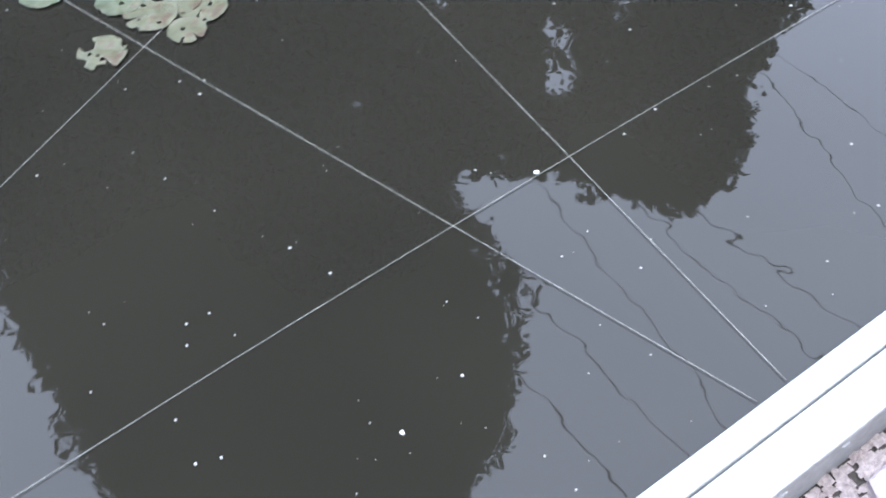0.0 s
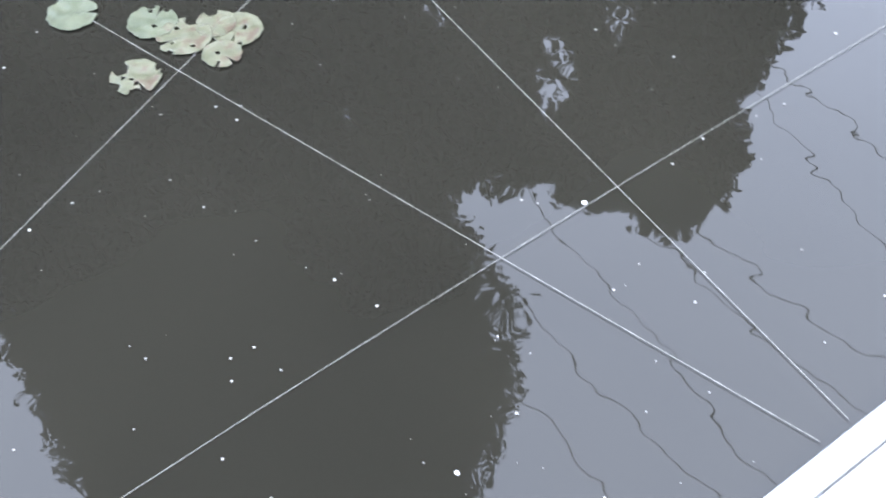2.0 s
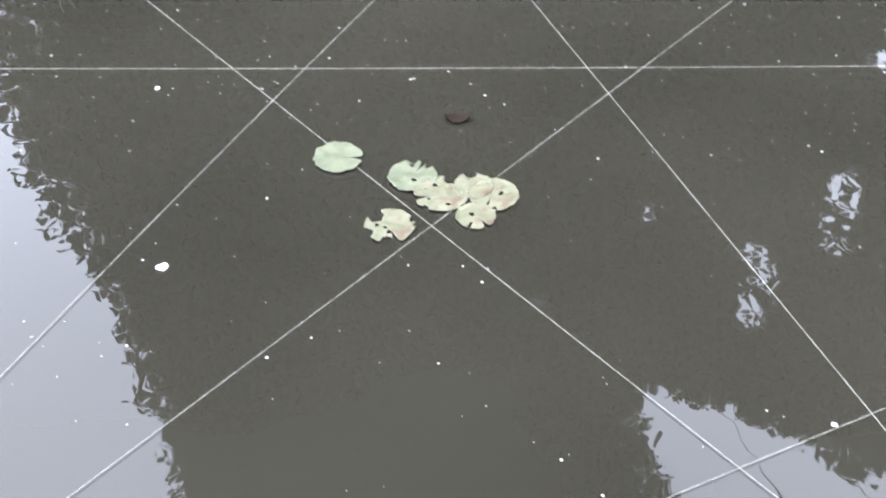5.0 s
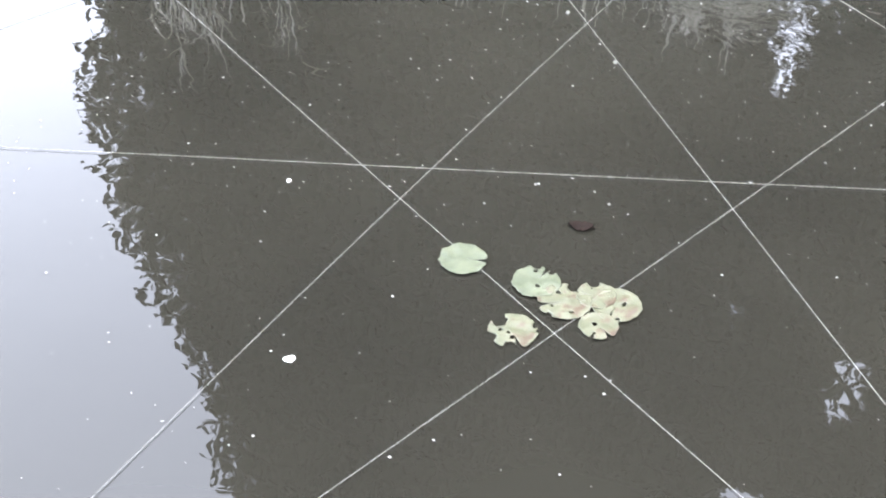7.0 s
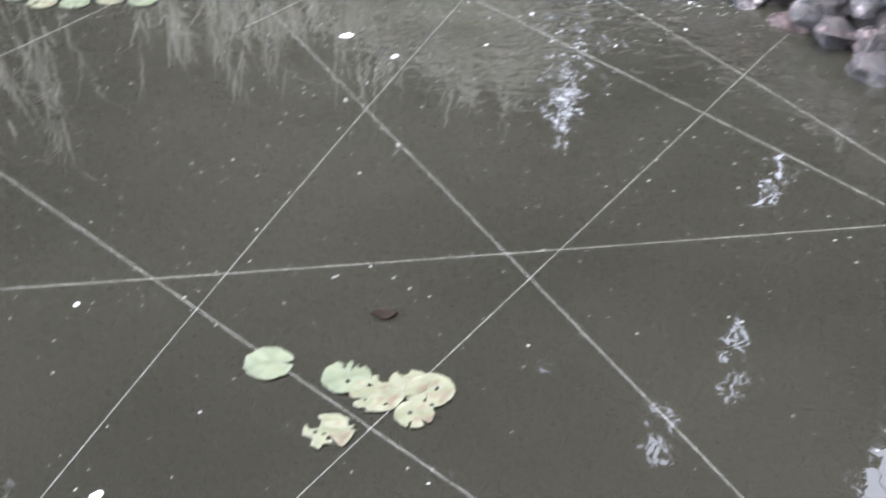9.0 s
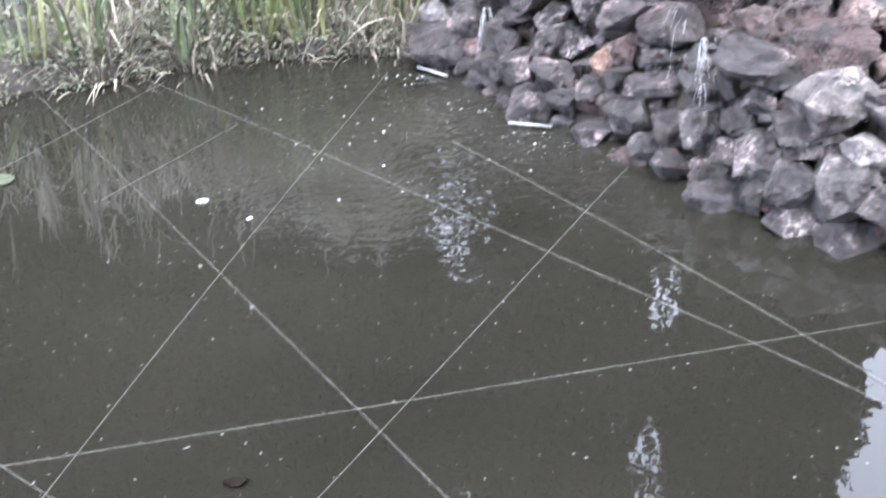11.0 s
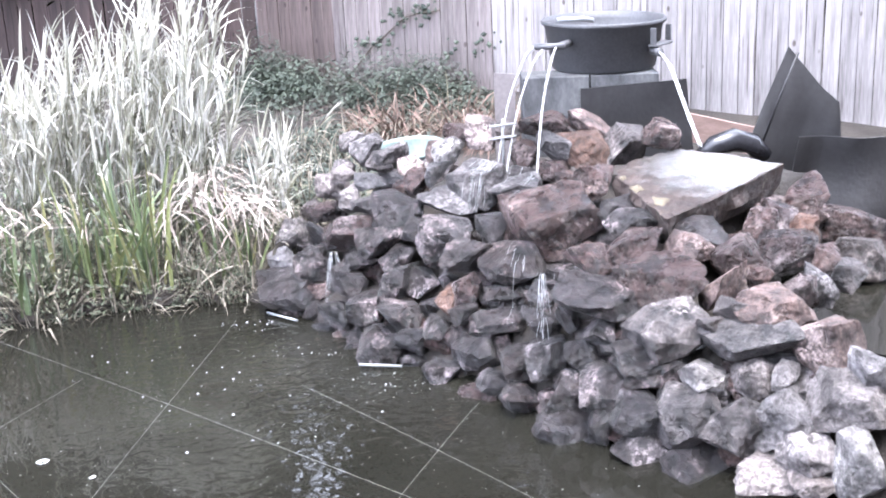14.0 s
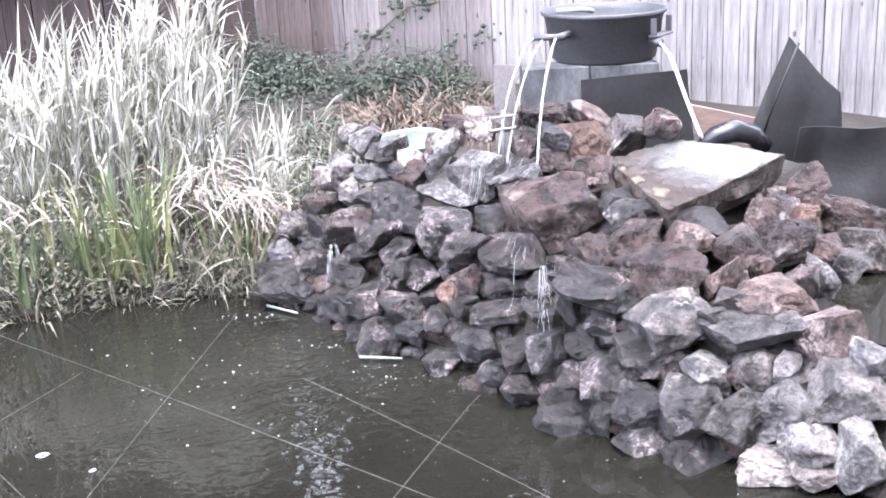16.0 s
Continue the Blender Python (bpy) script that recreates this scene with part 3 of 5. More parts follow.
def stone_mesh(seed, size, material):
    """A quarried stone: the hull of random points, split by a few flat breaks, its edges worn, its faces roughened."""
    rng = random.Random(seed * 7 + 3)
    bm = bmesh.new()
    for _ in range(rng.randint(12, 17)):
        p = Vector([rng.uniform(-1, 1) for _ in range(3)])
        p /= max(abs(c) for c in p) ** 0.8 * max(p.length, 0.3) ** 0.2
        bm.verts.new(p)
    bmesh.ops.convex_hull(bm, input=bm.verts[:])
    bmesh.ops.delete(bm, geom=[v for v in bm.verts if not v.link_faces], context="VERTS")
    for _ in range(rng.randint(3, 5)):
        n = Vector((rng.gauss(0, 1), rng.gauss(-0.4, 1), rng.gauss(0.2, 0.8))).normalized()
        cut = bmesh.ops.bisect_plane(bm, geom=bm.verts[:] + bm.edges[:] + bm.faces[:], plane_co=n * rng.uniform(0.62, 0.88), plane_no=n, clear_outer=True)
        rim = [e for e in cut["geom_cut"] if isinstance(e, bmesh.types.BMEdge)]
        if len(rim) > 2:
            bmesh.ops.contextual_create(bm, geom=rim)
    bmesh.ops.remove_doubles(bm, verts=bm.verts[:], dist=0.03)
    bmesh.ops.dissolve_limit(bm, angle_limit=radians(7), verts=bm.verts[:], edges=bm.edges[:])
    bmesh.ops.bevel(bm, geom=bm.edges[:], offset=0.022, segments=1, affect="EDGES")
    bmesh.ops.triangulate(bm, faces=bm.faces[:])
    for k in range(2):
        long = [e for e in bm.edges if e.calc_length() > 0.22]
        bmesh.ops.subdivide_edges(bm, edges=long, cuts=2 if k == 0 else 1, use_grid_fill=True)
    bmesh.ops.triangulate(bm, faces=[f for f in bm.faces if len(f.verts) > 4])
    lo = Vector([min(v.co[i] for v in bm.verts) for i in range(3)])
    hi = Vector([max(v.co[i] for v in bm.verts) for i in range(3)])
    shift = Vector((seed * 3.1, seed * 1.3, 0))
    for v in bm.verts:
        n = v.co.normalized()
        step = noise.cell(v.co * 2.3 + shift)
        v.co += n * (0.03 * noise.fractal(v.co * 1.6 + shift, 0.9, 2.1, 3) + 0.022 * noise.fractal(v.co * 5.5 + shift, 0.8, 2.2, 4) + 0.05 * step)
    for v in bm.verts:
        v.co = Vector([(v.co[i] - (lo[i] + hi[i]) / 2) / (hi[i] - lo[i]) * size[i] for i in range(3)])
    me = bm_mesh("stone", bm, material, True)
    me.set_sharp_from_angle(angle=radians(11))
    return me


def stone(x, y, z, w, d, h, kind, turn=None, lean=None):
    stone_count[0] += 1
    seed = stone_count[0]
    rng = random.Random(seed)
    ob = new("stone", stone_mesh(seed, (w * 0.97, d * 1.04, h * 0.95), STONE[kind]))
    ob.matrix_world = pose(x, y, z, *(lean or (rng.uniform(-6, 6), rng.uniform(-9, 9))), turn if turn is not None else rng.uniform(-18, 18))
    return tagged(ob, KINDS[kind], "stone", "rockery stones")


stone(-0.43, 5.84, 0.62, 0.15, 0.14, 0.11, "b")
stone(-0.37, 5.70, 0.60, 0.16, 0.18, 0.18, "l")
stone(-0.53, 5.58, 0.46, 0.19, 0.17, 0.13, "l")
stone(-0.56, 5.44, 0.38, 0.25, 0.20, 0.11, "r")
stone(-0.33, 5.35, 0.53, 0.16, 0.13, 0.08, "g")
stone(-0.43, 5.33, 0.45, 0.10, 0.13, 0.15, "b")
stone(-0.24, 5.47, 0.63, 0.19, 0.15, 0.09, "l")
stone(-0.11, 5.13, 0.57, 0.13, 0.14, 0.14, "r")
stone(-0.01, 5.11, 0.61, 0.12, 0.12, 0.11, "g")
stone(0.04, 5.21, 0.69, 0.16, 0.16, 0.14, "l")
stone(-0.21, 5.02, 0.47, 0.24, 0.23, 0.20, "w")
stone(0.02, 4.92, 0.53, 0.26, 0.21, 0.13, "g")
stone(-0.42, 5.10, 0.36, 0.26, 0.24, 0.19, "r")
stone(-0.73, 5.47, 0.26, 0.17, 0.20, 0.20, "l")
stone(-0.77, 5.35, 0.17, 0.15, 0.15, 0.13, "b")
stone(-0.26, 4.88, 0.38, 0.28, 0.22, 0.13, "w")
stone(-0.00, 4.69, 0.43, 0.23, 0.22, 0.18, "w")
stone(-0.59, 5.28, 0.30, 0.12, 0.14, 0.15, "w")
stone(-0.70, 5.15, 0.10, 0.38, 0.29, 0.17, "w")
stone(-0.48, 4.80, 0.09, 0.16, 0.16, 0.13, "w")
stone(-0.34, 4.69, 0.15, 0.18, 0.18, 0.16, "w")
stone(-0.21, 4.68, 0.25, 0.18, 0.19, 0.17, "w")
stone(-0.20, 4.57, 0.15, 0.25, 0.21, 0.14, "w")
stone(-0.28, 4.50, 0.03, 0.20, 0.20, 0.18, "w")
stone(-0.16, 4.44, 0.09, 0.13, 0.13, 0.11, "w")
stone(-0.00, 4.45, 0.25, 0.10, 0.13, 0.13, "o")
stone(0.08, 4.43, 0.30, 0.12, 0.15, 0.15, "r")
stone(-0.20, 4.75, 0.34, 0.17, 0.15, 0.11, "w")
stone(-0.05, 4.40, 0.16, 0.12, 0.11, 0.09, "w")
stone(-0.04, 4.27, 0.01, 0.17, 0.16, 0.12, "w")
stone(0.10, 4.26, 0.10, 0.21, 0.19, 0.14, "w")
stone(0.20, 4.29, 0.22, 0.24, 0.18, 0.10, "w")
stone(0.26, 4.05, 0.14, 0.17, 0.16, 0.14, "w")
stone(0.35, 3.95, 0.19, 0.18, 0.19, 0.17, "w")
stone(0.09, 4.09, -0.03, 0.16, 0.16, 0.14, "r")
stone(0.24, 3.92, 0.03, 0.15, 0.15, 0.13, "w")
stone(0.38, 3.80, 0.10, 0.15, 0.14, 0.11, "w")
stone(0.39, 3.74, 0.02, 0.24, 0.20, 0.13, "w")
stone(0.55, 3.73, 0.15, 0.22, 0.24, 0.23, "w")
stone(0.50, 3.66, 0.06, 0.09, 0.13, 0.15, "w")
stone(0.22, 4.34, 0.30, 0.15, 0.12, 0.08, "w")
stone(0.35, 4.18, 0.35, 0.10, 0.11, 0.10, "w")
stone(0.43, 3.98, 0.33, 0.10, 0.11, 0.11, "w")
stone(0.34, 4.08, 0.27, 0.14, 0.15, 0.14, "w")
stone(0.10, 4.53, 0.41, 0.22, 0.20, 0.15, "w")
stone(0.26, 4.43, 0.41, 0.28, 0.23, 0.15, "w")
stone(0.20, 4.64, 0.48, 0.15, 0.15, 0.13, "w")
stone(0.45, 4.63, 0.51, 0.44, 0.42, 0.34, "r")
stone(0.31, 4.89, 0.59, 0.23, 0.20, 0.14, "g")
stone(0.15, 4.99, 0.59, 0.27, 0.27, 0.24, "l")
stone(0.62, 4.77, 0.62, 0.19, 0.20, 0.19, "r")
stone(0.29, 5.22, 0.78, 0.14, 0.13, 0.09, "g")
stone(0.19, 5.25, 0.76, 0.16, 0.17, 0.15, "p")
stone(0.47, 5.21, 0.78, 0.25, 0.20, 0.12, "r")
stone(0.69, 5.20, 0.78, 0.27, 0.22, 0.13, "p")
stone(0.50, 5.07, 0.71, 0.16, 0.17, 0.15, "g")
stone(0.36, 5.08, 0.69, 0.14, 0.14, 0.13, "r")
stone(0.63, 5.01, 0.71, 0.23, 0.21, 0.16, "o")
stone(0.80, 4.99, 0.73, 0.20, 0.21, 0.19, "g")
stone(0.95, 4.97, 0.77, 0.18, 0.18, 0.16, "r")
stone(0.71, 4.35, 0.56, 0.21, 0.17, 0.11, "w")
stone(0.69, 4.20, 0.53, 0.25, 0.20, 0.12, "r")
stone(0.69, 4.52, 0.59, 0.20, 0.15, 0.08, "w")
stone(0.89, 4.13, 0.52, 0.20, 0.18, 0.13, "p")
stone(1.06, 4.13, 0.50, 0.21, 0.18, 0.13, "r")
stone(0.75, 3.96, 0.46, 0.34, 0.29, 0.20, "r")
stone(0.55, 4.15, 0.48, 0.20, 0.18, 0.14, "r")
stone(0.54, 3.97, 0.42, 0.39, 0.27, 0.11, "w")
stone(0.96, 3.86, 0.46, 0.19, 0.19, 0.16, "p")
stone(1.07, 3.63, 0.45, 0.27, 0.23, 0.17, "p")
stone(1.27, 4.19, 0.48, 0.23, 0.21, 0.15, "r")
stone(1.37, 4.34, 0.50, 0.13, 0.15, 0.15, "o")
stone(1.31, 4.39, 0.55, 0.15, 0.16, 0.15, "r")
stone(1.45, 4.55, 0.59, 0.18, 0.18, 0.16, "r")
stone(1.29, 3.85, 0.46, 0.14, 0.15, 0.14, "g")
stone(1.18, 3.81, 0.46, 0.17, 0.18, 0.15, "r")
stone(1.21, 4.33, 0.55, 0.15, 0.15, 0.13, "r")
stone(0.75, 3.74, 0.36, 0.27, 0.24, 0.18, "g")
stone(0.99, 3.61, 0.38, 0.36, 0.28, 0.15, "g")
stone(1.20, 3.46, 0.40, 0.20, 0.21, 0.19, "p")
stone(1.30, 3.33, 0.36, 0.16, 0.17, 0.16, "b")
stone(0.83, 3.58, 0.24, 0.17, 0.18, 0.16, "b")
stone(0.98, 3.51, 0.28, 0.15, 0.15, 0.13, "l")
stone(1.06, 3.45, 0.29, 0.09, 0.10, 0.11, "b")
stone(1.21, 3.35, 0.26, 0.35, 0.31, 0.22, "b")
stone(0.68, 3.71, 0.26, 0.25, 0.21, 0.15, "w")
stone(0.64, 3.61, 0.12, 0.27, 0.25, 0.19, "w")
stone(0.76, 3.54, 0.13, 0.22, 0.24, 0.23, "g")
stone(0.89, 3.46, 0.12, 0.23, 0.25, 0.25, "g")
stone(1.04, 3.40, 0.18, 0.22, 0.24, 0.22, "l")
stone(1.10, 3.29, 0.12, 0.22, 0.21, 0.18, "b")
stone(1.22, 3.18, 0.12, 0.18, 0.21, 0.22, "b")
stone(0.98, 3.31, 0.03, 0.24, 0.20, 0.13, "b")
stone(0.61, 3.53, 0.02, 0.19, 0.16, 0.11, "w")
stone(0.79, 3.44, 0.02, 0.27, 0.20, 0.11, "w")
stone(1.09, 3.21, 0.03, 0.16, 0.14, 0.10, "b")
stone(0.95, 3.66, 0.45, 0.14, 0.12, 0.08, "g")
stone(0.53, 3.87, 0.31, 0.12, 0.12, 0.11, "w")
stone(0.46, 3.85, 0.24, 0.12, 0.12, 0.11, "w")
stone(0.59, 3.75, 0.25, 0.10, 0.10, 0.08, "w")
stone(-0.11, 4.82, 0.44, 0.15, 0.14, 0.11, "w")
stone(0.52, 4.84, 0.62, 0.12, 0.12, 0.10, "r")
stone(0.96, 4.24, 0.55, 0.20, 0.16, 0.09, "w")
stone(0.87, 3.65, 0.40, 0.10, 0.10, 0.08, "g")
stone(1.39, 4.06, 0.47, 0.13, 0.13, 0.11, "r")
stone(1.40, 3.89, 0.46, 0.13, 0.14, 0.13, "g")
stone(-0.42, 4.87, 0.21, 0.15, 0.17, 0.16, "w")
stone(-0.36, 4.90, 0.28, 0.15, 0.14, 0.10, "w")
stone(-0.59, 5.14, 0.22, 0.21, 0.20, 0.16, "w")
stone(0.14, 4.28, 0.18, 0.14, 0.12, 0.09, "w")
stone(0.06, 4.37, 0.22, 0.12, 0.11, 0.09, "w")
stone(0.42, 3.81, 0.15, 0.12, 0.12, 0.11, "w")
stone(0.17, 4.07, 0.05, 0.15, 0.13, 0.09, "w")
stone(1.08, 3.94, 0.46, 0.13, 0.12, 0.10, "r")
stone(-0.50, 5.66, 0.50, 0.15, 0.14, 0.12, "l")
stone(-0.47, 5.50, 0.53, 0.13, 0.13, 0.08, "b")
stone(-0.30, 5.62, 0.56, 0.14, 0.13, 0.12, "l")
stone(-0.62, 5.56, 0.36, 0.15, 0.14, 0.09, "l")
stone(-0.34, 5.20, 0.46, 0.15, 0.14, 0.11, "g")
stone(-0.14, 5.30, 0.60, 0.13, 0.13, 0.10, "p")
stone(0.00, 5.34, 0.66, 0.15, 0.13, 0.12, "p")
stone(0.10, 5.40, 0.73, 0.17, 0.14, 0.09, "r")


def filler_stones():
    """Smaller dark stones that show in the gaps between the large ones."""
    rng = random.Random(31)
    for _ in range(240):
        s, u = rng.uniform(-0.1, 2.75), rng.uniform(0.02, 0.95) ** 1.4
        x, y = WALL_A + WALL_WAY * s + WALL_N * (u + np.interp(s, [a for a, _ in WALL_FOOT], [b for _, b in WALL_FOOT]))
        z = heap(u, s) - 0.15
        if (s > 1.9 or s < 0.75) and u > 0.4:
            continue
        kind = rng.choice("wwwwr") if s < 1.7 and u < 0.6 else rng.choice("rwgw")
        stone(x, y, z, rng.uniform(0.10, 0.18), rng.uniform(0.10, 0.16), rng.uniform(0.07, 0.12), kind)


filler_stones()
stone(-0.11, 4.66, 0.25, 0.21, 0.16, 0.16, "w")
stone(0.49, 4.98, 0.61, 0.20, 0.16, 0.14, "r")
stone(0.36, 5.0, 0.60, 0.16, 0.14, 0.12, "w")


SLAB = []


def slab():
    """The broad flat stone that the right-hand jet falls on."""
    SLAB[:] = corners = [(0.70, 4.68), (0.79, 4.36), (0.83, 4.21), (0.935, 4.29), (1.17, 4.49), (1.40, 4.70), (1.21, 4.84), (1.0, 4.965), (0.80, 4.85)]
    mid = Vector((1.0, 4.62))
    edge = []
    for (ax, ay), (bx, by) in zip(corners, corners[1:] + corners[:1]):
        edge += [Vector((ax + (bx - ax) * k / 9, ay + (by - ay) * k / 9)) for k in range(9)]
    n, verts, faces = len(edge), [], []
    rings = [(0.0, 0), (0.3, 0), (0.6, 0), (0.85, 0), (1.0, 0.0), (1.0, -0.004), (0.985, -0.04), (0.95, -0.085), (0.84, -0.14), (0.0, -0.17)]
    for j, (r, dz) in enumerate(rings):
        for p in edge:
            q = mid + (p - mid) * r
            rough = noise.fractal((q.x * 9, q.y * 9, dz * 20), 0.9, 2.1, 4)
            q = q + (p - mid).normalized() * 0.03 * rough * (r > 0.8)
            top = 0.625 + (q.y - 4.25) * 0.12 + (q.x - 1.0) * 0.02
            verts.append((q.x, q.y, top + dz + 0.008 * rough))
    for j in range(len(rings) - 1):
        faces += [(j * n + k, j * n + (k + 1) % n, (j + 1) * n + (k + 1) % n, (j + 1) * n + k) for k in range(n)]
    me = mesh_of("flat_slab", verts, faces, SLAB_STONE, True)
    me.set_sharp_from_angle(angle=radians(22))
    root = tagged(new("flat_slab", me), "broad pale flat slab wetted by a falling jet", "slab")
    for k, (x, y, r) in enumerate([(0.775, 4.53, 0.034), (0.835, 4.38, 0.042), (0.735, 4.66, 0.022)]):
        n, v = 22, []
        for ring in (1.0, 0.6, 0.0):
            for i in range(n):
                a = 2 * math.pi * i / n
                q = r * ring * (1 + 0.8 * noise.noise((1.7 * math.cos(a), 1.7 * math.sin(a), k * 5.1)) + 0.4 * noise.noise((5 * math.cos(a), 5 * math.sin(a), k * 3.7)))
                px, py = x + 0.8 * q * math.cos(a), y + q * math.sin(a)
                rough = noise.fractal((px * 9, py * 9, 0), 0.9, 2.1, 4)
                v.append((px, py, 0.625 + (py - 4.25) * 0.12 + (px - 1.0) * 0.02 + 0.008 * rough + (0.0, 0.007, 0.010)[(1.0, 0.6, 0.0).index(ring)]))
        part("mineral_patch", mesh_of("mineral_patch", v, [(j * n + i, j * n + (i + 1) % n, (j + 1) * n + (i + 1) % n, (j + 1) * n + i) for j in (0, 1) for i in range(n)], CREAM, True), root, "cream crust on the slab's edge")


slab()


def slab_film():
    """Water that spreads over the slab from where the jet lands, its sky sheen painted white."""
    verts, faces, n = [], [], 120
    mid = Vector((1.08, 4.65))

    def edge_along(way):
        """How far the slab's edge lies from the middle of the film."""
        best = 9.0
        for (ax, ay), (bx, by) in zip(SLAB, SLAB[1:] + SLAB[:1]):
            d = Vector((bx - ax, by - ay))
            den = way.x * d.y - way.y * d.x
            if abs(den) > 1e-6:
                k = ((ax - mid.x) * d.y - (ay - mid.y) * d.x) / den
                u = ((ax - mid.x) * way.y - (ay - mid.y) * way.x) / den
                if k > 0 and -0.01 <= u <= 1.01:
                    best = min(best, k)
        return best

    for j, r in enumerate((0.0, 0.35, 0.7, 1.0)):
        for k in range(n):
            a = 2 * math.pi * k / n
            reach = (0.42 + 0.08 * math.cos(a - 0.1)) * (1 + (0.5 * noise.noise((2.0 * math.cos(a), 2.0 * math.sin(a), 4)) + 0.22 * noise.noise((7 * math.cos(a), 7 * math.sin(a), 8))) * (j > 1))
            q = mid + Vector((math.cos(a), math.sin(a))) * min(reach, 0.97 * edge_along(Vector((math.cos(a), math.sin(a))))) * r
            rough = noise.fractal((q.x * 9, q.y * 9, 0), 0.9, 2.1, 4)
            verts.append((q.x, q.y, 0.625 + (q.y - 4.25) * 0.12 + (q.x - 1.0) * 0.02 + 0.008 * rough + (0.006, 0.006, 0.005, 0.001)[j]))
    for j in range(3):
        faces += [(j * n + k, j * n + (k + 1) % n, (j + 1) * n + (k + 1) % n, (j + 1) * n + k) for k in range(n)]
    tagged(new("water_film", mesh_of("water_film", verts, faces, FILM, True)), "film of water spreading over the slab with painted white sky sheen", "water film")


slab_film()


# ---- tub on concrete blocks ----
def tub():
    root = new("plastic_tub")
    root.matrix_world = pose(0.81, 5.74, 0.955, 0, 0, 0)
    rows = [(0.0, 0.0), (0.235, 0.0), (0.25, 0.012), (0.285, 0.214), (0.297, 0.217), (0.300, 0.222), (0.300, 0.233), (0.296, 0.237), (0.288, 0.234), (0.280, 0.2), (0.24, 0.02), (0.0, 0.018)]
    part("body", mesh_of("body", *lathe(rows), TUB, True), root)
    for a in (-0.62,):
        bm = bmesh.new()
        m = Matrix.Rotation(a, 4, "Z")
        box(bm, (0.272, -0.085, 0.118), (0.325, 0.085, 0.13), 0.005, m)
        box(bm, (0.285, -0.085, 0.13), (0.315, -0.077, 0.205), 0.003, m)
        box(bm, (0.285, 0.077, 0.13), (0.315, 0.085, 0.205), 0.003, m)
        part("handle", bm_mesh("handle", bm, TUB), root)
    pipe = joined([tube([(-0.18, -0.19, 0.15), (-0.245, -0.30, 0.15)], 0.017, 12), tube([(-0.36, -0.28, 0.15), (-0.22, -0.31, 0.15)], 0.015, 12)])
    part("overflow_pipe", mesh_of("overflow_pipe", *pipe, TUB, True), root)
    spout = tube([(0.19, -0.17, 0.10), (0.225, -0.26, 0.095)], 0.02, 12)
    part("spout", mesh_of("spout", *spout, TUB, True), root)
    v, f = lathe([(0.0, 0.07), (0.250, 0.07)])
    part("tub_water", mesh_of("tub_water", v, f, WATER), root, "dark water filling the tub")
    hose = tube([(-0.22, 0.02, 0.232), (-0.1, -0.02, 0.238), (-0.05, 0.0, 0.225)], 0.012, 10)
    part("inlet_pipe", mesh_of("inlet_pipe", *hose, VINYL, True), root, "short white pipe end")
    tagged(root, "round black plastic tub with a moulded handle on concrete blocks", "tub")


tub()


def concrete_block(x, y, z, turn, w=0.39):
    bm = bmesh.new()
    box(bm, (-w / 2, -0.1, 0), (w / 2, 0.1, 0.19), 0.006)
    ob = new("concrete_block", bm_mesh("concrete_block", bm, BLOCK))
    ob.matrix_world = pose(x, y, z, 0, 0, turn)
    tagged(ob, "grey concrete building block under the tub", "block", "blocks under the tub")


for level in (0.575, 0.765):
    concrete_block(0.555, 5.60, level, 0, 0.31)
    concrete_block(0.875, 5.60, level, 0, 0.32)
    concrete_block(0.80, 5.85, level, 0, 0.39)


def sheet(name, outline, thick, material, m, label, category, folds=0.0):
    """A bent sheet with thickness, from its outline in its own plane."""
    bm = bmesh.new()
    f = bm.faces.new([bm.verts.new((x, 0, z)) for x, z in outline])
    bmesh.ops.triangulate(bm, faces=[f])
    bmesh.ops.subdivide_edges(bm, edges=bm.edges[:], cuts=7, use_grid_fill=True)
    for v in bm.verts:
        v.co.y += folds * noise.noise((v.co.x * 5, v.co.z * 3, 1.7))
    geo = bmesh.ops.extrude_face_region(bm, geom=bm.faces[:])
    for v in geo["geom"]:
        if isinstance(v, bmesh.types.BMVert):
            v.co.y += thick
    me = bm_mesh(name, bm, material, True)
    me.set_sharp_from_angle(angle=radians(40))
    ob = new(name, me)
    ob.matrix_world = m
    return tagged(ob, label, category)


sheet("plastic_sheet", [(0, 0), (0.53, 0), (0.49, 0.36), (0.0, 0.335)], 0.008, LINER, pose(0.66, 5.44, 0.57, 0, 0, 0), "dull black plastic sheet leaning against the blocks", "sheet", 0.01)
sheet("pale_board", [(0, 0), (0.1, 0), (0.1, 0.52), (0.0, 0.53)], 0.012, PANEL, pose(0.27, 5.60, 0.44, 0, 0, 4), "small pale board standing beside the blocks", "board")
sheet("plank", [(0, 0), (0.5, 0), (0.5, 0.15), (0.0, 0.15)], 0.03, PLANK, pose(1.28, 6.3, 0.46, 0, 14, -4), "weathered reddish plank lying behind the rockery", "plank")


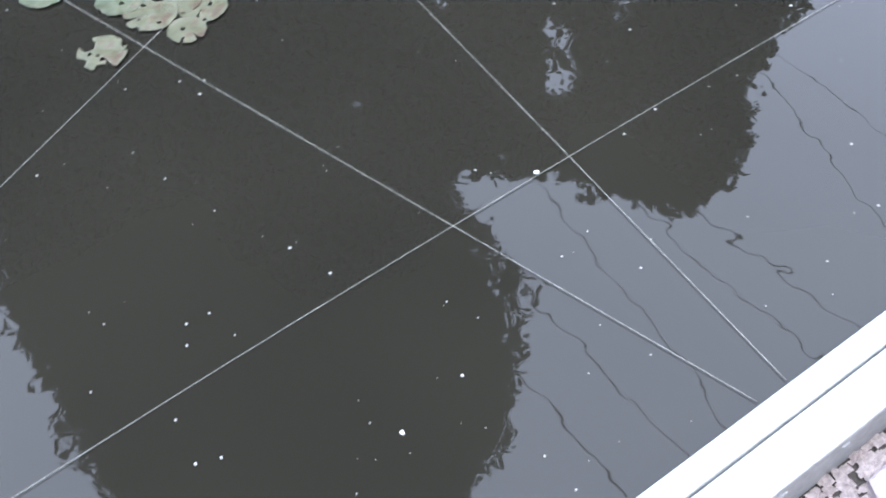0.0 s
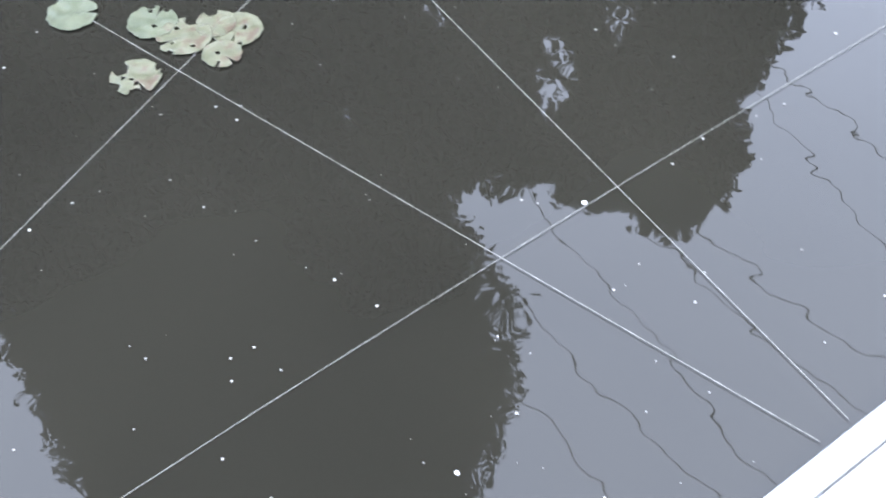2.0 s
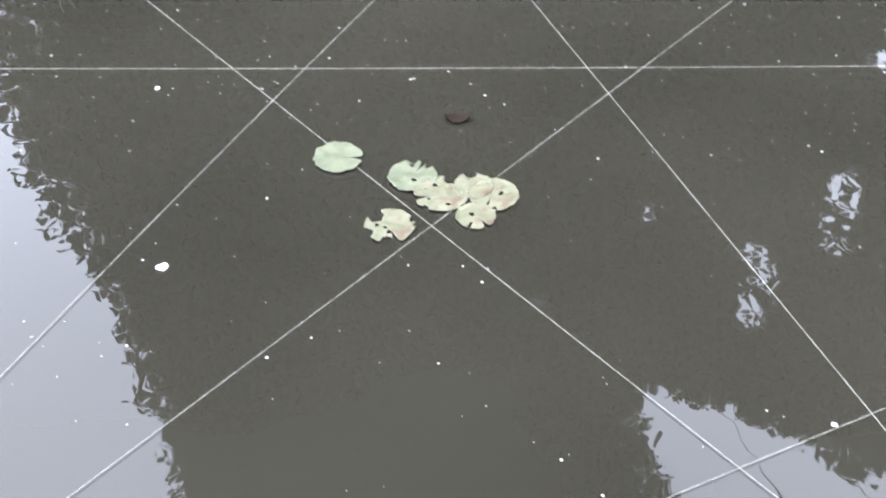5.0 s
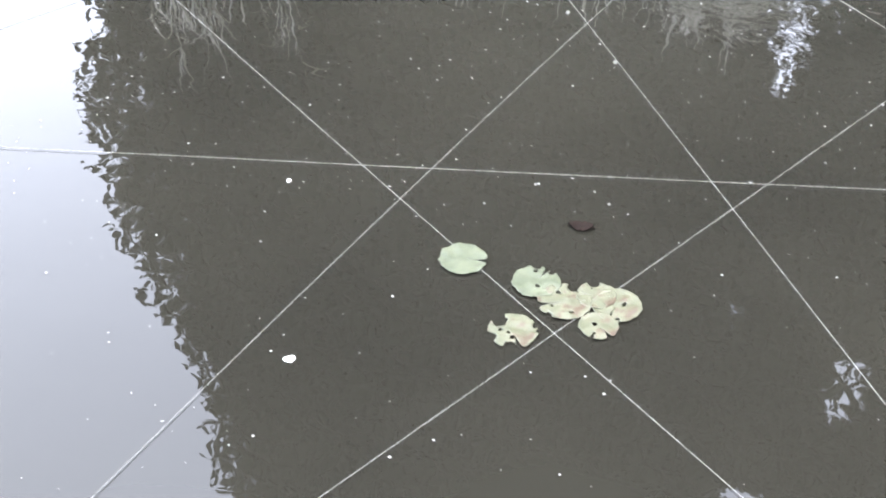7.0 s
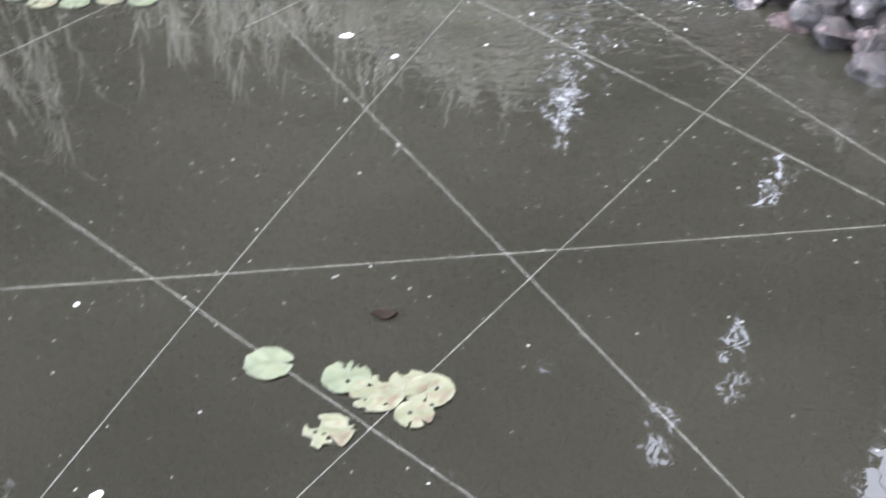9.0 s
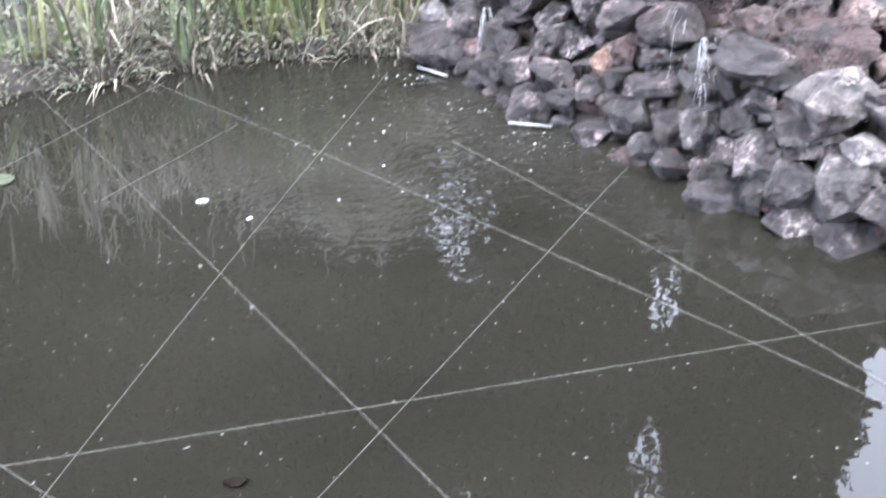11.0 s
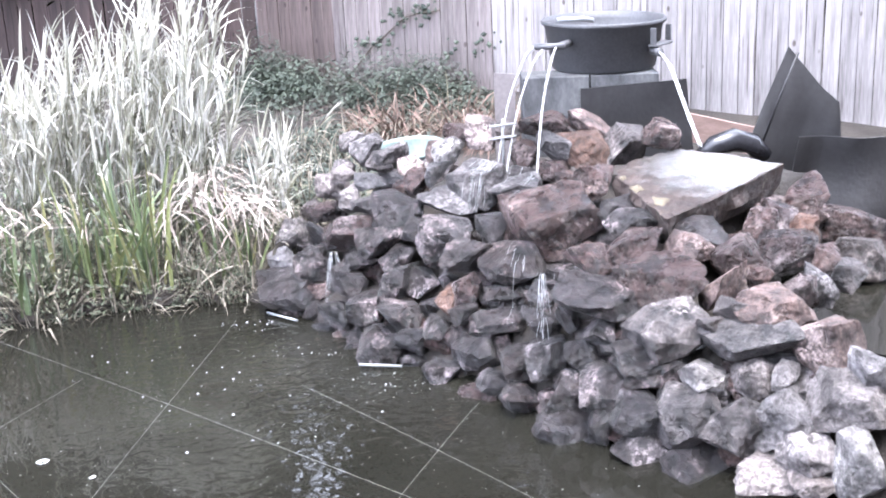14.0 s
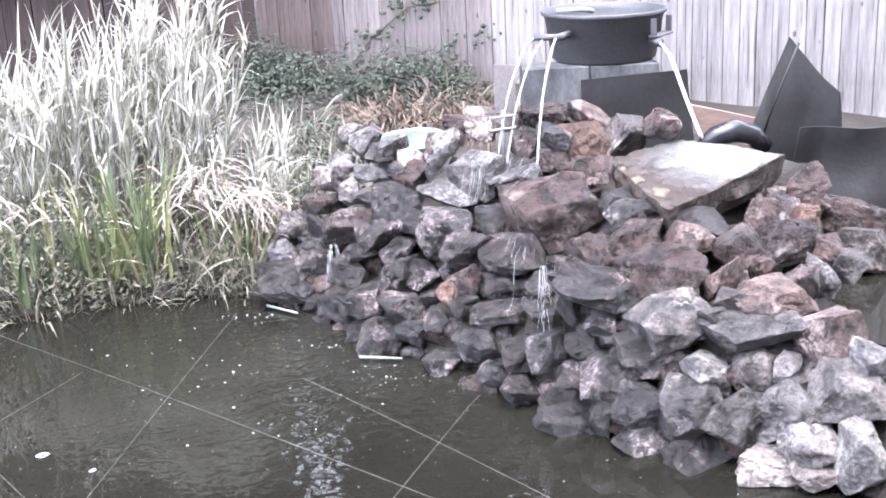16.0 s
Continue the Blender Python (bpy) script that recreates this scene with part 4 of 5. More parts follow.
def liner():
    """A stiff black liner folded up to a point, its skirt hanging behind the upper basin."""
    root = new("pond_liner")
    root.matrix_world = pose(1.49, 5.5, 0.30)
    m = Matrix.Identity(4)
    for name, outline, place, folds in (
            ("folded_flap", [(-0.06, 0.0), (0.42, 0.0), (0.415, 0.32), (0.405, 0.47), (0.33, 0.54), (0.235, 0.63), (0.17, 0.74), (0.10, 0.56), (0.0, 0.35)], pose(0, 0, 0, -6), 0.04),
            ("skirt", [(0.0, -0.35), (1.3, -0.6), (1.3, 0.30), (0.40, 0.33), (0.12, 0.34)], pose(0.06, -0.10, 0, -3, 0, -4), 0.09)):
        ob = sheet(name, outline, 0.012, LINER, m, "", "", folds)
        ob.parent = root
        ob.matrix_local = place
    crease = tube([(0.03, -0.03, 0.3), (0.09, -0.05, 0.5), (0.165, -0.085, 0.73)], 0.006, 8)
    part("crease", mesh_of("crease", *crease, LINER, True), root)
    tagged(root, "stiff black pond liner folded up to a point", "liner")


liner()


def hose():
    v, f = tube([(1.20, 5.35, 0.56), (1.27, 5.36, 0.625), (1.36, 5.38, 0.645), (1.45, 5.40, 0.62), (1.52, 5.42, 0.55)], [0.045, 0.05, 0.055, 0.05, 0.04], 14)
    tagged(new("black_hose", mesh_of("black_hose", v, f, HOSE, True)), "thick black hose bending down behind the slab", "hose")


hose()


def teal_basin():
    root = new("teal_basin")
    root.matrix_world = pose(-0.15, 5.93, 0.39, 11, -4, 6)
    rows = [(0.0, 0.0), (0.15, 0.0), (0.184, 0.16), (0.196, 0.165), (0.199, 0.18), (0.191, 0.186), (0.176, 0.17), (0.14, 0.02), (0.0, 0.015)]
    part("bowl", mesh_of("bowl", *lathe(rows, 40, 0.7), TEAL, True), root)
    tagged(root, "pale teal plastic basin set behind the stones", "basin")


teal_basin()

tagged(new("basin_water", mesh_of("basin_water", [(1.15, 3.95, 0.27), (1.6, 3.5, 0.27), (2.6, 3.6, 0.27), (2.2, 4.9, 0.27), (1.35, 4.5, 0.27)], [(0, 1, 2, 3, 4)], WATER)),
       "dark water in the upper basin behind the stones", "water", kind="structure")
stone(1.72, 4.78, 0.34, 0.70, 0.34, 0.26, "r", -14, (0, 22))
stone(2.10, 4.40, 0.18, 0.40, 0.30, 0.24, "r", -14, (0, 10))
stone(-0.02, 5.62, 0.50, 0.19, 0.16, 0.17, "p")
stone(-0.24, 5.64, 0.45, 0.2, 0.16, 0.13, "g")
stone(-0.14, 5.50, 0.42, 0.2, 0.16, 0.15, "r")
stone(1.30, 4.86, 0.50, 0.22, 0.2, 0.2, "r")
stone(1.34, 4.66, 0.47, 0.2, 0.2, 0.18, "p")
stone(1.20, 4.48, 0.42, 0.22, 0.2, 0.16, "r")
stone(1.42, 4.50, 0.42, 0.2, 0.2, 0.2, "r")
stone(1.50, 4.78, 0.42, 0.26, 0.22, 0.2, "r")
stone(1.64, 4.44, 0.36, 0.24, 0.2, 0.18, "g")
stone(1.66, 3.30, 0.30, 0.30, 0.26, 0.30, "l")
stone(1.50, 3.02, 0.12, 0.30, 0.26, 0.26, "g")
stone(1.75, 2.75, 0.16, 0.34, 0.26, 0.32, "l")


def splash_rack():
    """Two short white rods laid across the stones under the jets."""
    root = new("white_rods")
    root.matrix_world = pose(0.277, 5.10, 0.783)
    for z in (0.035, -0.02):
        part("rod", mesh_of("rod", *tube([(-0.06, 0, z - 0.004), (0.06, 0.01, z + 0.004)], 0.0052, 8), VINYL, True), root)
    part("foot", mesh_of("foot", *tube([(0.0, 0.012, 0.06), (0.0, 0.02, -0.2)], 0.006, 8), VINYL, True), root)
    tagged(root, "two short white rods fixed over the stones", "rods")


splash_rack()


# ---- the fences ----
def fence(name, a, b, material, label, height=1.85, seed=1, other=None, middle=None, first=0):
    root = new(name)
    a, b = Vector((*a, 0)), Vector((*b, 0))
    way = (b - a).normalized()
    turn = math.degrees(math.atan2(way.y, way.x))
    root.matrix_world = pose(a.x, a.y, 0, 0, 0, turn)
    rng = random.Random(seed)
    boards = []
    for _ in range(4):
        bm = bmesh.new()
        box(bm, (-0.0528, -0.009, 0), (0.0528, 0.009, height), 0.003)
        for v in bm.verts:
            v.co.y += 0.006 * noise.noise((v.co.z * 2, rng.random() * 9, 0))
        boards.append(bm_mesh("board", bm, material))
        for shade in (middle or material, other or material):
            boards.append(boards[-1].copy())
            boards[-1].materials[0] = shade
    n = int((b - a).length / 0.109)
    for k in range(n):
        ob = part("board", boards[3 * (k % 4) + (2 if k < first - 11 else 1 if k < first + 2 else 0)], root)
        ob.matrix_local = pose(0.0545 + k * 0.109, rng.uniform(-0.005, 0.005), 0.12 + rng.uniform(-0.02, 0.02), rng.uniform(-0.5, 0.5), rng.uniform(-0.35, 0.35), rng.uniform(-1, 1))
    for z in (0.45, 1.05, 1.65):
        bm = bmesh.new()
        box(bm, (0, 0.012, z), ((b - a).length, 0.05, z + 0.09), 0.004)
        part("rail", bm_mesh("rail", bm, material), root)
    tagged(root, label, "fence", kind="structure")


fence("fence_right", (-1.45, 10.0), (4.2, 6.7), FENCE_GREY, "weathered grey wooden board fence", seed=2, other=FENCE_TAN, middle=FENCE_MID, first=18)
fence("fence_left", (-5.6, 9.0), (-1.38, 10.03), FENCE_RED, "reddish brown stained wooden board fence", seed=3)


# ---- plants ----
def ribbon(base, way, length, width, droop, rng, steps=7):
    """A grass blade: a tapering ribbon with a fold, that bends over."""
    pts, p = [], Vector(base)
    v = Vector(way).normalized()
    for k in range(steps + 1):
        pts.append(p.copy())
        p = p + v * (length / steps)
        v = (v + Vector((v.x, v.y, 0)) * droop * 0.25 + Vector((0, 0, -droop * 0.34 * k / steps)) + Vector((rng.uniform(-1, 1), rng.uniform(-1, 1), 0)) * 0.03).normalized()
    side = Vector((rng.uniform(-1, 1), rng.uniform(-0.5, 0.5), 0)).normalized()
    verts, faces = [], []
    for k, q in enumerate(pts):
        w = width * (1 - (k / steps) ** 2.2) * (0.65 + 0.35 * min(1, 4 * k / steps)) + 0.0004
        verts += [q - side * w, q + Vector((side.y, -side.x, 0)) * w * 0.35, q + side * w]
    for k in range(steps):
        i = 3 * k
        faces += [(i, i + 1, i + 4, i + 3), (i + 1, i + 2, i + 5, i + 4)]
    return verts, faces


def clump(name, label, category, places, material, count, length, width, droop, lean, seed, kind=""):
    rng = random.Random(seed)
    pieces = []
    for _ in range(count):
        cx, cy, spread = rng.choice(places)
        a, r = rng.uniform(0, 2 * math.pi), spread * math.sqrt(rng.random())
        x, y = cx + r * math.cos(a), cy + r * math.sin(a)
        z = max(land(x, y), -0.04)
        tilt = rng.gauss(0, lean)
        way = (math.cos(a) * abs(tilt) + rng.gauss(0, 0.05), math.sin(a) * abs(tilt) + rng.gauss(0, 0.05), 1)
        pieces.append(ribbon((x, y, z - 0.02), way, length * rng.uniform(0.35, 1.15), width * rng.uniform(0.45, 1.4), droop * rng.uniform(0.2, 1.6), rng))
    return tagged(new(name, mesh_of(name, *joined(pieces), material, True)), label, category, kind=kind)


def iris_plant(x, y, spread, count, length, width, seed):
    """A tuft of sword-like blades, each standing by itself."""
    rng = random.Random(seed)
    root = new("green_iris")
    base = Vector((x, y, max(land(x, y), -0.04) - 0.03))
    root.matrix_world = Matrix.Translation(base)
    for _ in range(count):
        a, r = rng.uniform(0, 2 * math.pi), spread * math.sqrt(rng.random())
        tilt = abs(rng.gauss(0, 0.2))
        v, f = ribbon((r * math.cos(a), r * math.sin(a), 0), (math.cos(a) * tilt, math.sin(a) * tilt, 1), length * rng.uniform(0.4, 1.12), width * rng.uniform(0.5, 1.4), rng.uniform(0.05, 0.55) if rng.random() < 0.8 else rng.uniform(0.8, 1.8), rng)
        part("blade", mesh_of("blade", v, f, IRIS, True), root)
    tagged(root, "tuft of fresh green iris blades at the water's edge", "iris", "iris tufts")


for k, (x, y, spread, count, length) in enumerate([(-1.62, 5.28, 0.10, 24, 0.60), (-1.38, 5.37, 0.12, 32, 0.68), (-1.50, 5.34, 0.10, 22, 0.68), (-1.80, 5.24, 0.10, 12, 0.55), (-1.98, 5.14, 0.14, 14, 0.5), (-2.35, 5.06, 0.14, 16, 0.5), (-2.6, 4.95, 0.15, 18, 0.5), (-0.93, 5.40, 0.05, 12, 0.34), (-1.06, 5.42, 0.08, 12, 0.42)]):
    iris_plant(x, y, spread, count, length, 0.0098, 40 + k)


def reeds(label, places, count, height, seed):
    """Leafy reeds: stems with arching leaves set alternately, and a feathery head on some."""
    rng = random.Random(seed)
    root = new("bleached_reeds")
    root.matrix_world = pose(places[0][0], places[0][1], 0.1)
    stems, pieces = [], []
    for _ in range(count):
        cx, cy, spread = rng.choice(places)
        a, r = rng.uniform(0, 2 * math.pi), spread * math.sqrt(rng.random())
        x, y = cx + r * math.cos(a) , cy + r * math.sin(a)
        tall = height * rng.uniform(0.6, 1.08)
        lean = Vector((rng.gauss(0.05, 0.09), rng.gauss(0, 0.08), 1)).normalized()
        base = Vector((x, y, max(land(x, y), 0) - 0.02))
        bend = Vector((rng.gauss(0.05, 0.06), rng.gauss(0, 0.05), 0))
        stem = [base + lean * tall * k / 5 + bend * (k / 5) ** 2 for k in range(6)]
        stems.append(tube(stem, [0.0035, 0.0033, 0.003, 0.0026, 0.002, 0.0012], 4))
        for k in range(rng.randint(12, 17)):
            f = rng.uniform(0.0, 1.0) ** 0.8 * 0.74 + 0.24
            i = min(int(f * 5), 4)
            p = stem[i].lerp(stem[i + 1], f * 5 - i)
            b = rng.uniform(0, 2 * math.pi)
            bent = rng.random() < 0.36
            up = rng.uniform(0.4, 1.4) if bent else rng.uniform(2.2, 7.0)
            pieces.append(ribbon(p, (math.cos(b) + 0.4, 0.6 * math.sin(b), up), rng.uniform(0.12, 0.30), rng.uniform(0.0032, 0.0078), rng.uniform(0.8, 2.4) if bent else rng.uniform(0.1, 0.9), rng, 6))
    for name, some, material in (("stem", stems, REED_STEM), ("leaves", pieces, PALE_REED)):
        v, f = joined(some)
        v = [Vector(p) - root.matrix_world.translation for p in v]
        tagged(part(name, mesh_of(name, v, f, material, True), root), kind="stuff")
    tagged(root, label, "reeds", "reeds on the bank")


reeds("tall whitish bleached reeds above the pond", [(-1.32, 5.85, 0.17), (-1.55, 5.9, 0.22), (-1.24, 5.85, 0.12)], 84, 1.22, 13)
reeds("tall whitish bleached reeds leaning over the bank", [(-1.75, 5.85, 0.2), (-2.0, 5.8, 0.22)], 74, 1.06, 17)
reeds("lower whitish reeds at the end of the clump", [(-2.22, 5.8, 0.22), (-2.4, 5.75, 0.2)], 34, 0.86, 23)
reeds("whitish green reeds in the far corner of the pond", [(-3.72, 4.42, 0.2), (-3.5, 4.75, 0.22)], 26, 1.32, 18)
reeds("greenish reeds at the end of the bank", [(-2.5, 5.5, 0.25), (-2.8, 5.3, 0.25)], 40, 0.85, 19)
reeds("short whitish reeds beside the rockery", [(-0.88, 5.78, 0.1)], 10, 0.6, 14)


def hanging_leaves(places, count, seed):
    """Dead pinkish leaves of the reeds that hang down to the bank."""
    rng = random.Random(seed)
    pieces = []
    for _ in range(count):
        cx, cy, spread, high = rng.choice(places)
        a, r = rng.uniform(0, 2 * math.pi), spread * math.sqrt(rng.random())
        top = Vector((cx + r * math.cos(a), cy + r * math.sin(a), land(cx, cy) + high * rng.uniform(0.55, 1.0)))
        b = rng.uniform(0, 2 * math.pi)
        pieces.append(ribbon(top, (0.5 * math.cos(b) + 0.2, 0.5 * math.sin(b) - 0.2, rng.uniform(-0.6, 0.5)), rng.uniform(0.14, 0.34), rng.uniform(0.004, 0.0075), rng.uniform(2.0, 4.0), rng))
    tagged(new("hanging_leaves", mesh_of("hanging_leaves", *joined(pieces), HANGING, True)), "pale pinkish dead reed leaves hanging over the bank", "dead leaves", kind="stuff")


hanging_leaves([(-1.12, 5.52, 0.12, 0.5), (-1.0, 5.5, 0.1, 0.36), (-1.25, 5.5, 0.12, 0.46), (-0.9, 5.55, 0.1, 0.36), (-1.9, 5.4, 0.3, 0.4), (-2.2, 5.3, 0.2, 0.4)], 240, 61)


def stalk(points, label):
    """A bent dry stalk with a pale feathery head."""
    root = new("reed_stalk")
    base = Vector(points[0])
    root.matrix_world = Matrix.Translation(base)
    pts = [Vector(p) - base for p in points]
    part("stem", mesh_of("stem", *tube(pts, [0.004, 0.0035, 0.003, 0.002][:len(pts)], 6), STRAW, True), root)
    rng = random.Random(len(label))
    way = (pts[-1] - pts[-2]).normalized()
    head = [ribbon(pts[-1] - way * 0.02 * k, way + Vector((rng.gauss(0, 0.1), rng.gauss(0, 0.1), 0.1)), 0.11, 0.006, 0.8, rng, 5) for k in range(6)]
    part("seed_head", mesh_of("seed_head", *joined(head), PALE_REED, True), root, "pale feathery seed head")
    tagged(root, label, "reed stalk", "arching stalks")


stalk([(-0.80, 6.1, 0.18), (-0.72, 6.05, 0.45), (-0.62, 6.0, 0.66), (-0.54, 6.0, 0.76)], "dry arching stalk with a pale feathery head")
stalk([(-0.95, 5.95, 0.15), (-0.86, 5.85, 0.42), (-0.80, 5.75, 0.45), (-0.76, 5.66, 0.34)], "dry stalk bent over beside the rockery")
clump("dry_straw", "dry straw-coloured stems along the bank", "straw", [(-0.95, 5.6, 0.15), (-1.3, 5.5, 0.25), (-1.9, 5.3, 0.25), (-2.3, 5.1, 0.2)], STRAW, 420, 0.42, 0.004, 1.3, 0.5, 15, "stuff")
clump("dry_straw", "dry stems strewn over the bank behind the reeds", "straw", [(-0.7, 6.5, 0.4), (-0.9, 7.2, 0.5), (-0.5, 7.1, 0.4), (-0.75, 6.0, 0.2)], STRAW, 620, 0.3, 0.004, 1.8, 0.7, 27, "stuff")
clump("rusty_grass", "rusty dry grass heaped by the fence", "grass", [(0.1, 8.0, 0.5), (-0.3, 7.8, 0.3), (0.35, 7.6, 0.3)], RUST_GRASS, 1700, 0.42, 0.005, 5.0, 1.6, 16, "stuff")


def weeds(label, places, count, size, seed, material=WEED):
    """Low leafy weeds: many small folded leaves on the ground."""
    rng = random.Random(seed)
    pieces = []
    for _ in range(count):
        cx, cy, spread, high = rng.choice(places)
        a, r = rng.uniform(0, 2 * math.pi), spread * math.sqrt(rng.random())
        x, y = cx + r * math.cos(a), cy + r * math.sin(a)
        z = max(land(x, y), 0) + high * rng.random() ** 1.4 * (1 - 0.6 * (r / spread) ** 2)
        s = size * rng.uniform(0.5, 1.2)
        b, t = rng.uniform(0, 2 * math.pi), rng.uniform(-0.7, 0.7)
        u = Vector((math.cos(b), math.sin(b), t)).normalized() * s
        w = Vector((-math.sin(b), math.cos(b), rng.uniform(-0.5, 0.5))).normalized() * s * 0.34
        o, dip = Vector((x, y, z)), Vector((0, 0, -0.15 * s))
        pieces.append(([o - u, o + w, o + u + dip, o - w, o + dip], [(0, 4, 1), (1, 4, 2), (2, 4, 3), (3, 4, 0)]))
    tagged(new("weeds", mesh_of("weeds", *joined(pieces), material)), label, "weeds", kind="stuff")


weeds("low green weeds covering the bank behind the reeds", [(-2.0, 5.5, 0.45, 0.42), (-1.75, 5.4, 0.3, 0.34), (-1.4, 5.6, 0.4, 0.34), (-2.5, 5.3, 0.5, 0.4), (-0.7, 6.1, 0.4, 0.2), (-0.9, 5.65, 0.2, 0.2)], 7600, 0.022, 21)
weeds("low weeds hanging over the water's edge", [(-1.0, 5.34, 0.1, 0.12), (-1.2, 5.34, 0.12, 0.15), (-1.5, 5.31, 0.12, 0.16), (-1.8, 5.21, 0.13, 0.18), (-2.1, 5.09, 0.14, 0.2), (-2.4, 4.93, 0.18, 0.22), (-2.75, 4.75, 0.22, 0.22)], 6500, 0.014, 24)
clump("fallen_blades", "pale bent blades trailing into the water", "blades", [(-1.05, 5.32, 0.06), (-1.45, 5.28, 0.08), (-1.85, 5.14, 0.1), (-2.2, 5.03, 0.12), (-0.85, 5.4, 0.05)], STRAW, 90, 0.34, 0.006, 2.6, 1.0, 26, "stuff")
clump("dry_straw", "dry straw stems bent down to the water", "straw", [(-0.95, 5.36, 0.1), (-1.1, 5.33, 0.1), (-1.5, 5.30, 0.12), (-1.9, 5.15, 0.14), (-2.3, 4.98, 0.16)], STRAW, 620, 0.30, 0.0035, 1.7, 0.8, 25, "stuff")
weeds("dense low weeds behind the reeds", [(-1.6, 6.3, 0.5, 0.45), (-1.1, 6.4, 0.45, 0.18), (-2.2, 6.2, 0.5, 0.45), (-2.8, 6.0, 0.5, 0.45)], 6500, 0.02, 29, BUSH)
# dark leaves added to stand in for the shadow in the fence corner
weeds("added dark leaves in place of the shadow in the fence corner", [(-1.42, 9.45, 0.26, 0.5), (-1.3, 9.3, 0.25, 0.35)], 1500, 0.026, 30, BUSH)
weeds("leafy green bushes at the foot of the fence", [(-1.2, 9.3, 0.3, 0.3), (-1.3, 9.0, 0.4, 0.2), (-0.5, 8.9, 0.55, 0.42), (-0.9, 8.6, 0.6, 0.35), (-0.05, 8.75, 0.35, 0.34), (-0.25, 8.6, 0.4, 0.3), (0.1, 8.3, 0.4, 0.2), (-0.4, 7.6, 0.6, 0.12), (-0.6, 6.7, 0.5, 0.1), (-0.8, 7.4, 0.5, 0.14)], 20000, 0.024, 22, BUSH)


def ivy(places, count, seed):
    """Ivy leaves flat against the fence, on a thin stem."""
    rng = random.Random(seed)
    root = new("ivy")
    pieces = []
    for cx, cz, w, h in places:
        for _ in range(count):
            x, z = rng.gauss(cx, w), rng.gauss(cz, h)
            y = 10.0 - (x + 1.45) * 3.3 / 5.65 - 0.03
            r, a = rng.uniform(0.012, 0.027), rng.uniform(0, 6.28)
            o = Vector((x, y - rng.uniform(0, 0.04), z))
            u, w2 = Vector((math.cos(a), -0.3, math.sin(a))) * r, Vector((-math.sin(a), -0.2, math.cos(a))) * r * 0.8
            pieces.append(([o - u, o + w2, o + u, o - w2, o + Vector((0, -0.01, 0))], [(0, 4, 1), (1, 4, 2), (2, 4, 3), (3, 4, 0)]))
    tagged(part("leaves", mesh_of("leaves", *joined(pieces), BUSH), root), kind="stuff")
    stem = [(-0.72, 9.53, 0.35), (-0.5, 9.41, 0.62), (-0.2, 9.23, 0.88), (0.05, 9.08, 0.92)]
    part("stem", mesh_of("stem", *tube(stem, 0.006, 6), BARK, True), root)
    tagged(root, "green ivy climbing on the weathered fence", "ivy")


ivy([(-0.25, 0.86, 0.07, 0.05), (-0.05, 0.92, 0.05, 0.04), (-0.5, 0.66, 0.09, 0.03), (0.27, 0.66, 0.1, 0.05)], 22, 23)


# ---- lily pads and floating scraps ----
def lily_pad(x, y, r, gap, material, label, seed, holes=0, torn=()):
    """A floating leaf with a notch, a raised ragged rim and eaten holes."""
    rng = random.Random(seed)
    bm = bmesh.new()
    n, rings = 96, 14
    centre = bm.verts.new((0, 0, 0.004))
    grid = []
    for j in range(1, rings + 1):
        row = []
        for k in range(n):
            a = gap + 2 * math.pi * k / n
            notch = 1 - 0.75 * math.exp(-((k - n / 2) / 1.3) ** 2)
            rag = 1 + 0.06 * noise.noise((3 * math.cos(a), 3 * math.sin(a), seed)) + 0.05 * noise.noise((11 * math.cos(a), 11 * math.sin(a), seed + 4))
            q = r * j / rings * rag * (notch if j > 4 else 1)
            row.append(bm.verts.new((q * math.cos(a), q * math.sin(a), 0.004 + 0.003 * noise.noise((q * 40 * math.cos(a), q * 40 * math.sin(a), seed)) + 0.002 * (j == rings))))
        grid.append(row)
    bites = [(r * 0.95, rng.uniform(0, 6.28), 0.3 * r) for _ in range(holes // 5)] + [(rng.uniform(0.2, 0.9) * r, rng.uniform(0, 6.28), rng.uniform(0.05, 0.13) * r) for _ in range(holes)] + [(d * r, a, w * r) for d, a, w in torn]

    def kept(vs):
        c = sum((v.co for v in vs), Vector()) / len(vs)
        return all(math.hypot(c.x - d * math.cos(a), c.y - d * math.sin(a)) > s for d, a, s in bites)

    for k in range(n):
        bm.faces.new((centre, grid[0][k], grid[0][(k + 1) % n]))
        for j in range(rings - 1):
            q = (grid[j][k], grid[j + 1][k], grid[j + 1][(k + 1) % n], grid[j][(k + 1) % n])
            if kept(q):
                bm.faces.new(q)
    geo = bmesh.ops.extrude_face_region(bm, geom=bm.faces[:])
    for v in geo["geom"]:
        if isinstance(v, bmesh.types.BMVert):
            v.co.z += 0.0025
    ob = new("lily_pad", bm_mesh("lily_pad", bm, material, True))
    ob.matrix_world = pose(x, y, 0)
    tagged(ob, label, "lily pad", "lily pads")


lily_pad(-1.093, 1.907, 0.056, -2.9, PAD, "round green lily pad floating on the pond", 1)
lily_pad(-0.908, 1.896, 0.055, -1.75, PAD, "nibbled green lily pad floating on the pond", 2, 3, [(1.0, 1.2, 0.22), (1.02, 1.9, 0.2)])
lily_pad(-0.826, 1.856, 0.060, 0.6, PAD_YELLOW, "yellowed lily pad with eaten holes", 3, 6, [(1.0, 4.4, 0.16), (1.0, 2.2, 0.14)])
lily_pad(-0.717, 1.890, 0.056, 1.5, PAD_YELLOW, "yellowed lily pad overlapping its neighbour", 4, 4)
lily_pad(-0.768, 1.904, 0.045, 0.2, PAD_YELLOW, "speckled yellow lily pad lying under others", 7, 5)
